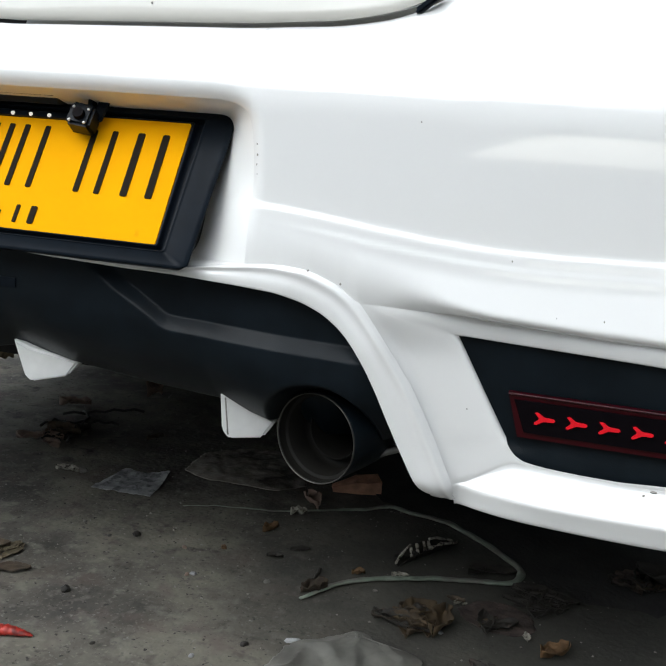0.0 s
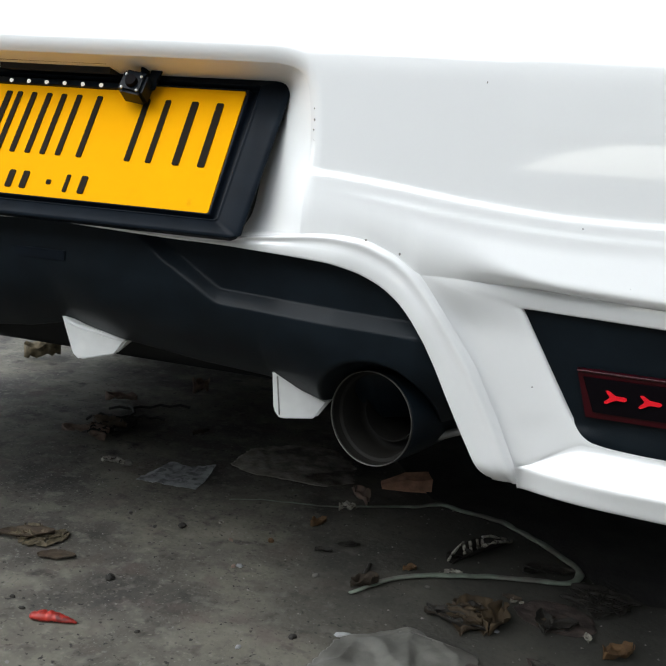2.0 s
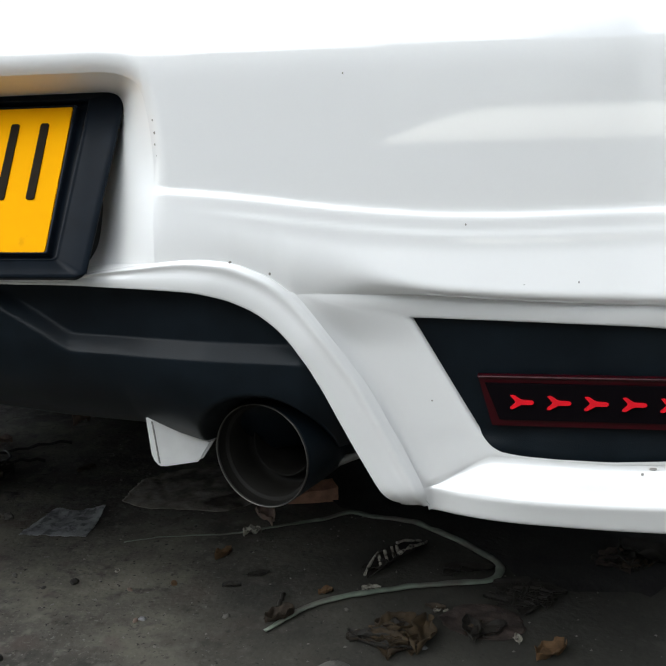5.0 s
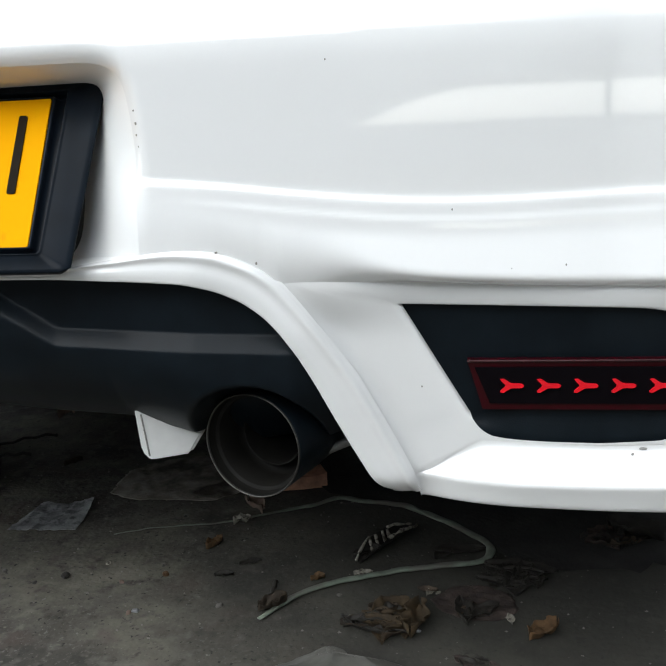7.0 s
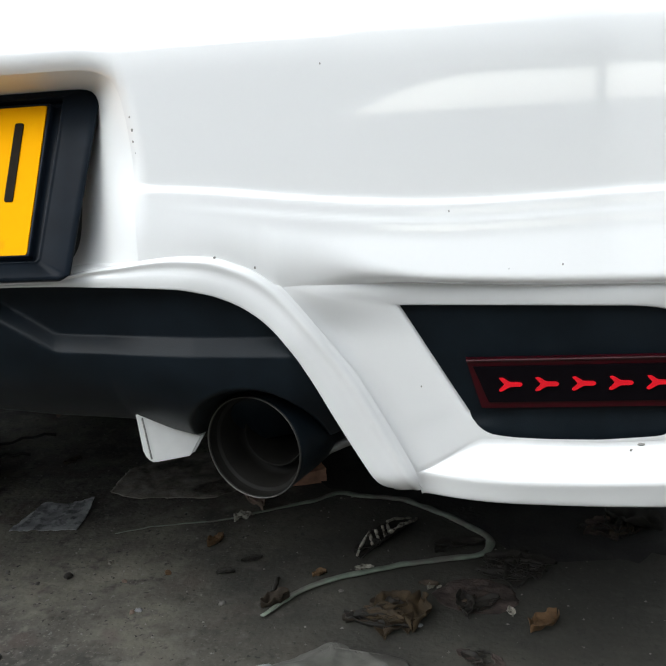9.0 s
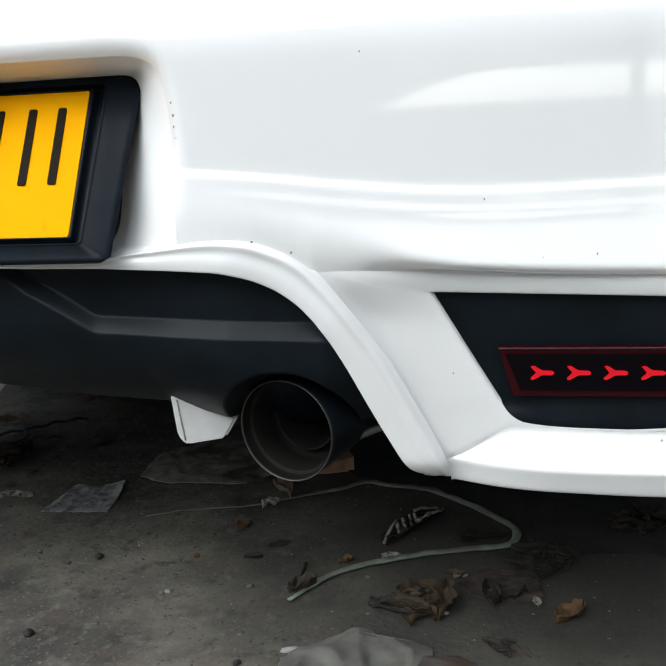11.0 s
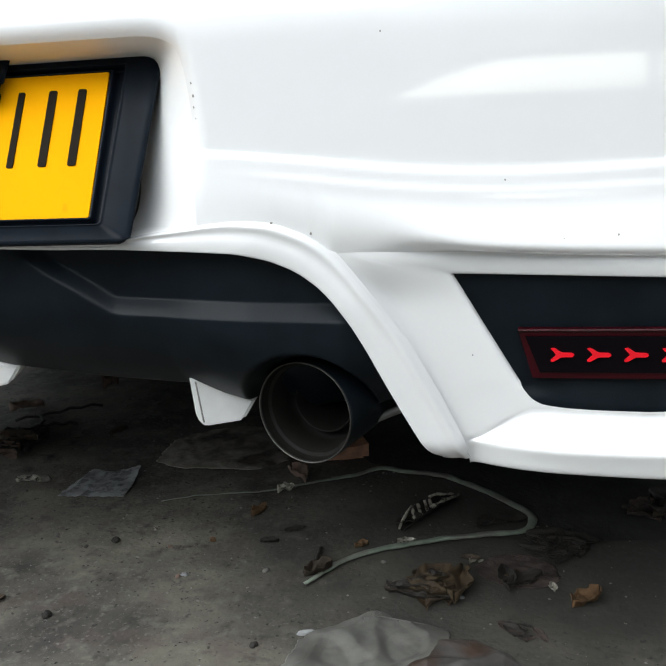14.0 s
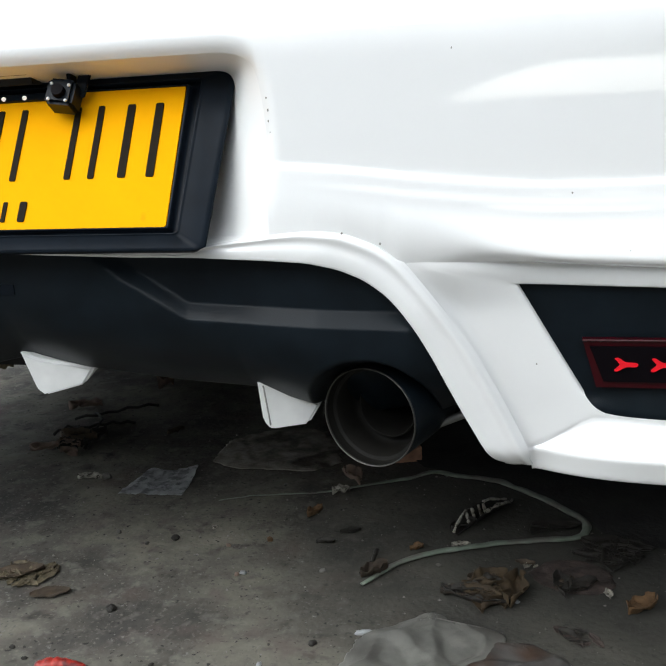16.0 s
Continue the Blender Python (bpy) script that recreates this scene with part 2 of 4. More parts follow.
def tube(name, path, radius, mat, parent=None, sides=10, label="", flat=1.0, caps=True):
    """A pipe along a path; radius a number or one per point; flat squeezes its height."""
    p = np.array(path, float)
    n = len(p)
    rad = np.full(n, radius) if np.isscalar(radius) else np.array(radius)
    tang = np.gradient(p, axis=0)
    rows = []
    for i in range(n):
        t = tang[i] / (np.linalg.norm(tang[i]) + 1e-9)
        up = np.array([0, 0, 1.0]) if abs(t[2]) < 0.9 else np.array([1.0, 0, 0])
        side = np.cross(t, up)
        side /= np.linalg.norm(side)
        up = np.cross(side, t)
        rows.append([p[i] + rad[i] * (math.cos(a) * side + flat * math.sin(a) * up) for a in np.linspace(0, 2 * math.pi, sides, endpoint=False)])
    verts = [q for r in rows for q in r]
    faces = [(i * sides + j, i * sides + (j + 1) % sides, (i + 1) * sides + (j + 1) % sides, (i + 1) * sides + j) for i in range(n - 1) for j in range(sides)]
    if caps:
        faces += [tuple(range(sides))[::-1], tuple((n - 1) * sides + j for j in range(sides))]
    return link(name, verts, faces, mat, parent, label)


def speckled(m, scale, lo, hi, colour, seed):
    """Lay chips of another colour over a material's base colour."""
    n, l = m.node_tree.nodes, m.node_tree.links
    base = n["Principled BSDF"].inputs["Base Color"]
    was = base.links[0].from_socket
    geo = n.new("ShaderNodeNewGeometry")
    shift = n.new("ShaderNodeVectorMath")
    shift.inputs[1].default_value = (seed, seed * 2, 0)
    l.new(geo.outputs["Position"], shift.inputs[0])
    tex = n.new("ShaderNodeTexNoise")
    tex.inputs["Scale"].default_value, tex.inputs["Detail"].default_value = scale, 3.0
    l.new(shift.outputs["Vector"], tex.inputs["Vector"])
    mask = n.new("ShaderNodeMapRange")
    mask.inputs["From Min"].default_value, mask.inputs["From Max"].default_value = lo, hi
    l.new(tex.outputs["Fac"], mask.inputs["Value"])
    mix = n.new("ShaderNodeMix")
    mix.data_type = "RGBA"
    l.new(mask.outputs["Result"], mix.inputs["Factor"])
    l.new(was, mix.inputs["A"])
    mix.inputs["B"].default_value = (*colour, 1)
    l.new(mix.outputs["Result"], base)


speckled(CONCRETE, 55.0, 0.60, 0.82, (0.050, 0.044, 0.038), 1.0)
speckled(CONCRETE, 130.0, 0.63, 0.70, (0.022, 0.020, 0.018), 4.0)
speckled(CONCRETE, 110.0, 0.66, 0.72, (0.20, 0.19, 0.175), 9.0)
speckled(CONCRETE, 9.0, 0.58, 0.80, (0.090, 0.068, 0.054), 14.0)
speckled(CONCRETE, 6.0, 0.52, 0.70, (0.052, 0.048, 0.041), 21.0)
speckled(CONCRETE, 24.0, 0.57, 0.74, (0.045, 0.040, 0.034), 27.0)
speckled(CONCRETE, 170.0, 0.58, 0.75, (0.175, 0.163, 0.132), 31.0)
speckled(CONCRETE, 34.0, 0.54, 0.80, (0.195, 0.182, 0.150), 37.0)
speckled(CONCRETE, 75.0, 0.62, 0.80, (0.045, 0.041, 0.037), 43.0)
speckled(CONCRETE, 15.0, 0.56, 0.85, (0.120, 0.092, 0.078), 52.0)


def ground_shade(m, colour, amount):
    """Broad shade of car and wall put into the concrete's colour, with a ragged edge."""
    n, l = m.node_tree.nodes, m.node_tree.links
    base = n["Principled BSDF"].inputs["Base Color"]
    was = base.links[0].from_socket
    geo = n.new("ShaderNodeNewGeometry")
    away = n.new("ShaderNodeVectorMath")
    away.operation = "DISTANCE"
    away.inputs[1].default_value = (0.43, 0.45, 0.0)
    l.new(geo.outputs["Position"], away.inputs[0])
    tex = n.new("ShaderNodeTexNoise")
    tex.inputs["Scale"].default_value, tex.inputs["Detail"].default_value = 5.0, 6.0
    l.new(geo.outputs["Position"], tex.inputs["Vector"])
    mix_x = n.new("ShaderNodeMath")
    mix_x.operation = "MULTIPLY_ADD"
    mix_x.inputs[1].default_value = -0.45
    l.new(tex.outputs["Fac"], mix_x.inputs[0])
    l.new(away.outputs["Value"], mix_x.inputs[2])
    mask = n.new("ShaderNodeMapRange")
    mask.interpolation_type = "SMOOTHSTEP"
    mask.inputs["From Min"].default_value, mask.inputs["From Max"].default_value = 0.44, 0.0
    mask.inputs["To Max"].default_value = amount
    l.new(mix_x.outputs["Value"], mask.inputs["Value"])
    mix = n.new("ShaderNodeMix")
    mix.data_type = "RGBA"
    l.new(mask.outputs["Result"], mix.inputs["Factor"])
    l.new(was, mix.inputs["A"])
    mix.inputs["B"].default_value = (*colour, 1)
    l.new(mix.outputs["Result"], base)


# painted shade round the strap, below the bumper's right half
ground_shade(CONCRETE, (0.032, 0.031, 0.025), 0.88)
DARK_GROUND = material("near_black_ground", (0.019, 0.018, 0.016), 0.95, spread=0.5, scale=18.0, bump=0.8, bump_scale=120.0)
WALL_LIGHT = material("pale_plaster", (0.52, 0.52, 0.50), 0.9, spread=0.15, scale=0.7)
WALL_WHITE = material("white_wall_paint", (0.80, 0.79, 0.75), 0.8, spread=0.06, scale=2.0)
WALL_GREY = material("grey_plaster", (0.17, 0.175, 0.18), 0.9, spread=0.2, scale=1.2)
WINDOW_DARK = material("dark_window", (0.03, 0.035, 0.04), 0.15, spread=0.1, scale=2.0)


# ---- the ground ----
def spaced(lo, hi, a, b, step, far):
    """Coordinates that are dense from a to b and widen towards lo and hi."""
    mid = list(np.arange(a, b + step / 2, step))
    out, d, x = [], step, b
    while x < hi:
        d *= far
        x = min(x + d, hi)
        out.append(x)
    left, d, x = [], step, a
    while x > lo:
        d *= far
        x = max(x - d, lo)
        left.append(x)
    return np.array(left[::-1] + mid + out)


def ground_z(x, y):
    v = Vector((x, y, 0.0))
    near = 1.0 if abs(x) < 3 and abs(y) < 3 else 0.0
    return near * (0.004 * noise.noise(v * 3.1) + 0.0016 * noise.noise(v * 17.0) + 0.0009 * noise.noise(v * 55.0))


gx, gy = spaced(-400, 400, -1.0, 0.8, 0.012, 1.25), spaced(-400, 400, -0.2, 1.3, 0.012, 1.25)
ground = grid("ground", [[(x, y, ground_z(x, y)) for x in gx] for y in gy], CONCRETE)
tagged(ground, "dirty grey concrete ground strewn with litter and dry leaves", "ground", kind="structure")

# ---- the car's tail ----
XC = -0.197                       # the car's middle line
car = new("car")
car.location = (XC, 0.6, 0.0)
tagged(car, "white car with yellow rear number plate and single exhaust tip", "car")
bpy.context.view_layer.update()
TO_CAR = car.matrix_world.inverted()


def own(ob):
    """Hold a part's place in the world under the car."""
    ob.parent = car
    ob.matrix_parent_inverse = TO_CAR
    return ob


def wrap(s):
    """The plan of the rear: straight, then round the corner and along the side. Returns x and how far back."""
    if s <= 0.50:
        return s, 0.0
    a = (s - 0.50) / 0.2
    if a < math.pi / 2:
        return 0.50 + 0.15 * math.sin(a), 0.2 * (1 - math.cos(a))
    return 0.65, 0.2 + (s - 0.50 - 0.1 * math.pi)


def curve(points, soft=0):
    p = line(points, soft) if soft else np.array(points)
    return lambda x: float(np.interp(x, p[:, 0], p[:, 1]))


crease = curve([(-0.3, 0.556), (0.085, 0.551), (0.153, 0.545), (0.22, 0.536), (0.285, 0.529), (0.348, 0.526), (0.41, 0.527), (0.489, 0.529), (0.8, 0.535), (1.4, 0.54)], 240)
GAP = [(XC, 0.7095), (-0.076, 0.7125), (0.062, 0.716), (0.151, 0.722), (0.185, 0.728), (0.208, 0.734), (0.228, 0.743), (0.245, 0.754), (0.262, 0.770), (0.272, 0.784), (0.284, 0.81), (0.292, 0.85), (0.297, 0.92), (0.300, 1.05)]
EDGE = [(XC, 0.645), (0.045, 0.645), (0.060, 0.6435), (0.070, 0.640), (0.077, 0.634), (0.081, 0.622), (0.084, 0.600), (0.0856, 0.575), (0.0857, 0.545), (0.0857, 0.515), (0.0857, 0.497), (0.0857, 0.488)]
SEAM = [(XC, 0.485), (-0.13, 0.482), (-0.037, 0.479), (0.008, 0.4795), (0.030, 0.4845), (0.053, 0.4878), (0.075, 0.4907), (0.094, 0.4936), (0.118, 0.4955), (0.150, 0.4925), (0.180, 0.4800), (0.196, 0.4672), (0.2080, 0.4530), (0.2270, 0.4275), (0.2535, 0.3885), (0.279, 0.3375), (0.296, 0.301), (0.3035, 0.2785)]
OPEN = [(XC, 0.480), (-0.130, 0.4775), (-0.038, 0.4745), (0.012, 0.4735), (0.080, 0.470), (0.118, 0.4675), (0.145, 0.461), (0.166, 0.4515), (0.183, 0.4385), (0.196, 0.4235), (0.2085, 0.404), (0.2205, 0.381), (0.233, 0.354), (0.2465, 0.326), (0.262, 0.2960), (0.267, 0.288), (0.2715, 0.282), (0.279, 0.2790)]
under = curve([(0.2, 0.464), (0.22, 0.4645), (0.30, 0.4625), (0.334, 0.460), (0.41, 0.456), (0.49, 0.4545), (0.7, 0.456), (1.4, 0.456)], 240)
seam_z = curve(SEAM[6:13])


def band_y(x):
    return float(np.interp(x, (-0.2, 0.12, 0.15, 0.2, 0.25, 0.3), (-0.053, -0.052, -0.0485, -0.0430, -0.0270, -0.014)))


def panel_y(s, z):
    near = (1 - float(smoothstep(0.215, 0.31, s))) * float(smoothstep(0.415, 0.464, z))
    return -0.022 + 0.10 * (0.444 - z) + 0.06 * max(0.0, min(s, 0.6) - 0.30) ** 2 - 0.0165 * near


LEG = line([p for p in SEAM if p[1] < 0.468], 600)


def toward_leg(s, z):
    """How far the side panel is drawn to the trim's edge near their joint."""
    d = np.hypot(LEG[:, 0] - s, LEG[:, 1] - z)
    i = int(d.argmin())
    qx, qz = LEG[i]
    return (band_y(qx) + 0.0025 - panel_y(qx, qz)) * max(0.0, 1 - float(d[i]) / 0.018) ** 2


EDGE_LINE = line(EDGE, 1600)


def bulge(s, z):
    """How far the skin swells out below the crease: a step, a flat, a second fine step and a slope under it."""
    c = crease(s)
    full = float(smoothstep(0.09, 0.20, s))
    d = max(0.0, c - float(np.interp(s, (0.09, 0.15, 0.22, 0.5), (0.010, 0.019, 0.023, 0.022))) - z)
    d = d * d / 0.016 if d < 0.008 else d - 0.004
    k = max(0.0, c - z)
    return 0.0022 * float(smoothstep(c + 0.0045, c - 0.003, z)) + full * (0.07 * k + 0.0010 * float(smoothstep(c - 0.012, c - 0.015, z)) + 0.21 * d) + (1 - full) * 0.10 * k


def upper(s, z, low):
    """How far back the upper bumper's skin stands."""
    y = -0.052 + 0.08 * min(s - XC, 0.66) ** 2
    if z > 0.635:
        k = z - 0.635
        y += 0.026 * min(k / 0.078, 1.0) ** 2 + max(0.0, k - 0.078) * 0.60
    out = bulge(s, z)
    y -= out
    if low < 0.6:
        far = float(smoothstep(0.20, 0.33, s))
        wide = 0.034 - 0.020 * far + 0.013 * float(smoothstep(0.15, 0.20, s)) * (1 - float(smoothstep(0.215, 0.28, s)))
        if z < low + wide:
            panel = float(smoothstep(0.190, 0.208, s))
            meet = band_y(s) * (1 - panel) + 0.0022 * max(far, 1 - panel)
            if panel:
                meet += (panel_y(s, low) + toward_leg(s, low)) * panel + 0.0006 * panel
            skirt = y + out - bulge(s, low)
            y += (meet - skirt) * ((low + wide - z) / wide) ** (1.9 + 1.3 * far)
    if s < 0.11:
        d = float(np.hypot(EDGE_LINE[:, 0] - s, EDGE_LINE[:, 1] - z).min())
        deep = min(max((0.042 + (z - 0.562) * 0.6) / 0.038, 0.0), 1.3)
        y += 0.0056 * deep * max(0.0, 1 - d / 0.015) ** 2
    return y


def mirrored(rows):
    """Rows from the middle line outwards, carried over to the other side."""
    return [[(2 * XC - p[0], p[1], p[2]) for p in r[:0:-1]] + list(r) for r in rows]


def upper_skin():
    recess = EDGE_LINE[EDGE_LINE[:, 1] > 0.56][::12]
    gap = line(GAP, 160)
    side_edge = EDGE_LINE[EDGE_LINE[:, 1] < 0.642]
    xs = np.r_[np.linspace(XC, 0.04, 16), [x for x in recess[::2, 0] if 0.04 < x < 0.0802], 0.0810, 0.0858, np.linspace(0.0875, 0.10, 9), np.linspace(0.103, 0.20, 30), gap[(gap[:, 0] > 0.2) & (gap[:, 0] < 0.2995)][:, 0][::3], 0.2995, 0.3003, np.linspace(0.304, 0.46, 26), np.linspace(0.468, 0.78, 26), np.linspace(0.82, 1.3, 8)]
    xs = sorted(set(np.round(xs, 5)))
    near = np.r_[0.0, 0.0004, 0.001, 0.0018, 0.0028, np.arange(0.004, 0.031, 0.0018)]
    upward = np.r_[np.linspace(0, 1, 124)[1:] * 0.77, np.linspace(0.80, 1.0, 12)]

    def rows_over(low):
        start = low + near[-1]
        return np.r_[low + near, start + (0.80 - start) * upward / 0.77 * (upward <= 0.77) + (0.80 - start + (upward - 0.77) / 0.23 * 0.25) * (upward > 0.77)]
    beside = rows_over(seam_z(0.0858) - 0.0015)
    cols = []
    for s in xs:
        if s <= 0.0812:
            low = float(np.interp(s, recess[:, 0], recess[:, 1]))
        elif s < 0.1975:
            low = seam_z(s) - 0.0015
        else:
            low = under(s)
        top = float(np.interp(s, gap[:, 0], gap[:, 1])) - 0.0022 if s < 0.3 else 1.05
        x, back = wrap(s)
        col = []
        for z in np.clip(beside if s <= 0.0812 else rows_over(low), low, top):
            roll = max(0.0, (z - (top - 0.011)) / 0.011) if s < 0.3 else 0.0
            if s == 0.0858:
                x = min(0.0858, max(0.0813, float(np.interp(z, side_edge[::-1, 1], side_edge[::-1, 0]))))
            col.append((x, upper(x if s == 0.0858 else s, z, low) + back + 0.009 * roll ** 2.5, z))
        cols.append(col)
    return [list(r) for r in zip(*cols)]


def across_recess(quad):
    """True for a sliver that would span the recess beside its upper corner."""
    ends = sorted({(round(abs(p[0] - XC), 6), round(p[2], 6)) for p in quad})
    return len(ends) == 3 and abs(ends[0][0] - (0.0810 - XC)) < 3e-4 and ends[1][0] - ends[0][0] > 2e-4


own(grid("bumper_cover", mirrored(upper_skin()), PAINT, label="glossy white bumper cover", thick=0.003, skip=across_recess))


def recess_wall():
    a = EDGE_LINE[np.linspace(0, len(EDGE_LINE) - 1, 90).astype(int)]
    b = line([(XC, 0.630), (0.030, 0.631), (0.038, 0.6295), (0.042, 0.624), (0.0425, 0.60), (0.0425, 0.560), (0.0425, 0.53), (0.0425, 0.51), (0.041, 0.497), (0.036, 0.486)], 90)
    rows = []
    for w in (-0.03, 0, 0.02, 0.04, 0.07, 0.1, 0.15, 0.2, 0.35, 0.5, 0.65, 0.8, 1.0, 1.15, 1.3, 1.6):
        row = []
        for (ax, az), (bx, bz) in zip(a, b):
            y0 = upper(ax, az, 0.645 if az > 0.56 else seam_z(0.0858) - 0.0015)
            y1 = -0.010 + (bz - 0.562) * 0.30
            px, pz = ax + (bx - ax) * w, az + (bz - az) * w
            y = upper(px, pz, 0.645 if az > 0.56 else seam_z(0.0858) - 0.0015) if w < 0 else y0 + (y1 - y0) * (0.85 * w + 0.15 * w ** 3)
            row.append((px, y + 0.0003, pz))
        rows.append(row)
    return rows


own(grid("plate_recess", mirrored(recess_wall()), RECESS_PAINT, label="white painted recess round the number plate", thick=0.002))


def recess_ledge():
    """The shelf at the foot of the recess, from the trim's upper edge back under the plate."""
    seam = line(SEAM, 130)
    xs = np.r_[np.linspace(XC, -0.02, 12), np.linspace(0.0, 0.0864, 24)]
    zs = np.interp(xs, seam[:, 0], seam[:, 1])
    return [[(x, band_y(x) + dy, z + dz) for x, z in zip(xs, zs)] for dy, dz in ((0.0016, -0.0050), (0.0016, -0.0016), (0.0021, -0.0006), (0.0032, -0.0001), (0.0060, 0.0005), (0.012, 0.0018), (0.022, 0.0040), (0.03, 0.0045), (0.06, 0.005))]


own(grid("recess_ledge", mirrored(recess_ledge()), RECESS_PAINT, label="white shelf at the foot of the plate recess", thick=0.002))


def valance():
    a, b = line(OPEN, 130), line(SEAM, 130)
    rows = []
    for w, dy in ((0, 0.016), (0.0, 0.003), (0.01, 0.001), (0.03, 0.0002), (0.08, 0), (0.2, -0.0006), (0.35, -0.0008), (0.46, -0.0004), (0.55, 0.0003), (0.63, 0.0006), (0.70, 0.0003), (0.76, -0.0004), (0.82, -0.0010), (0.87, -0.0010), (0.92, 0.0), (0.96, 0.0013), (0.985, 0.0021), (1.0, 0.0026), (1.05, 0.0034), (1.09, 0.0045)):
        row = []
        for p, q in zip(a, b):
            k = min(w, 1.005) if q[1] > 0.468 else (min(w, 1.0) if q[1] < 0.286 else w)
            z = p[1] + (q[1] - p[1]) * k
            row.append((p[0] + (q[0] - p[0]) * k, band_y(p[0]) + dy + 0.009 * max(0.0, (0.297 - z) / 0.018) ** 2, z))
        rows.append(row)
    foot = [(rows[i][-1][0], rows[i][-1][1], rows[i][-1][2]) for i in range(len(rows))]
    for r, f in zip(rows, foot):
        r += [(f[0] + 0.001, f[1] + 0.002, f[2] - 0.002), (f[0] + 0.001, f[1] + 0.05, f[2] - 0.002)]
    return rows


own(grid("valance", mirrored(valance()), PAINT, label="white arched trim framing the diffuser", thick=0.002))


VENT = {
    "left": [(0.2920, 0.4440), (0.3168, 0.4000), (0.3408, 0.3580), (0.3502, 0.3420), (0.3542, 0.3358), (0.3590, 0.3315), (0.3655, 0.3284)],
    "low": [(0.3655, 0.3284), (0.3766, 0.3262), (0.39, 0.3248), (0.413, 0.3235), (0.454, 0.3226), (0.502, 0.3255), (0.54, 0.338)],
    "right": [(0.54, 0.338), (0.556, 0.352), (0.562, 0.38), (0.553, 0.41), (0.53, 0.428)],
    "high": [(0.53, 0.428), (0.503, 0.4345), (0.485, 0.4375), (0.40, 0.4405), (0.2920, 0.4440)],
}
AROUND = {
    "left": [(0.194, 0.4685), (0.196, 0.4672), (0.2080, 0.4530), (0.2270, 0.4275), (0.2535, 0.3885), (0.279, 0.3375), (0.296, 0.301), (0.2995, 0.290)],
    "low": [(0.2995, 0.290), (0.3120, 0.2935), (0.3165, 0.2962), (0.3327, 0.3069), (0.3465, 0.3162), (0.3560, 0.3208), (0.372, 0.3205), (0.40, 0.3188), (0.454, 0.3165), (0.502, 0.3180), (0.58, 0.3230)],
    "right": [(0.58, 0.3230), (0.70, 0.330), (0.90, 0.38), (0.90, 0.45), (0.70, 0.459)],
    "high": [(0.70, 0.459), (0.49, 0.4580), (0.41, 0.4595), (0.30, 0.4660), (0.22, 0.469), (0.194, 0.4685)],
}


def loop(sides, each=(30, 30, 14, 36)):
    return np.concatenate([line(sides[k], n)[:-1] for k, n in zip(("left", "low", "right", "high"), each)])


lip_top = curve(AROUND["low"] + [(0.7, 0.330), (0.9, 0.33), (1.4, 0.33)])


def vent_surround():
    a, b = loop(AROUND), loop(VENT)
    rows = []
    for w, dy in ((-0.035, 0.0017), (-0.015, 0.0009), (0.0, 0.0004), (0.012, 0.0001), (0.02, 0.0), (0.03, 0.0), (0.06, 0.0), (0.10, 0.0), (0.16, 0), (0.3, -0.001), (0.6, -0.001), (0.9, 0), (0.97, 0.0006), (1.0, 0.002), (1.0, 0.012)):
        row = []
        for p, q in zip(a, b):
            s, z = p[0] + (q[0] - p[0]) * w, p[1] + (q[1] - p[1]) * w
            x, back = wrap(s)
            y = panel_y(s, z)
            y += toward_leg(s, z)
            if s > 0.2996 and z < 0.345:
                hidden = float(smoothstep(lip_top(s) + 0.0028, lip_top(s) + 0.0008, z))
                row.append((x, y + back + 0.003 * hidden, z))
            else:
                row.append((x, y + back + dy, z))
        rows.append(row)
    return rows


def both(make, name, *args, **kw):
    """A part on each side of the car."""
    rows = make()
    own(grid(name, rows, *args, **kw))
    own(grid(name, [[(2 * XC - p[0], p[1], p[2]) for p in r] for r in rows], *args, **kw))


both(vent_surround, "side_valance", PAINT, label="white lower bumper panel round the vent", closed=True)


def vent_panel():
    b = loop(VENT)
    mid = np.array([0.43, 0.383])
    rows = []
    for w in (1.03, 0.99, 0.96, 0.9, 0.75, 0.5, 0.25, 0.02):
        row = []
        for s, z in mid + (b - mid) * w:
            x, back = wrap(s)
            lift = 0.006 * float(smoothstep(0.346, 0.331, z))
            row.append((x, panel_y(s, z) + back + 0.008 - lift, z))
        rows.append(row)
    return rows


both(vent_panel, "vent_panel", BLACK, closed=True)


lip_drop = curve([(0.295, 0.2700), (0.31, 0.2699), (0.33, 0.2703), (0.365, 0.2717), (0.40, 0.2704), (0.435, 0.2690), (0.475, 0.2682), (1.4, 0.2755)], 200)
lip_edge = curve([(0.294, 0.2938), (0.305, 0.2938), (0.32, 0.2934), (0.348, 0.2953), (0.38, 0.2951), (0.415, 0.2937), (0.466, 0.2935), (0.7, 0.298), (1.4, 0.300)], 200)


trim_edge = curve([(0.26, 0.3052), (0.2785, 0.3028), (0.301, 0.2955), (0.339, 0.2785)])


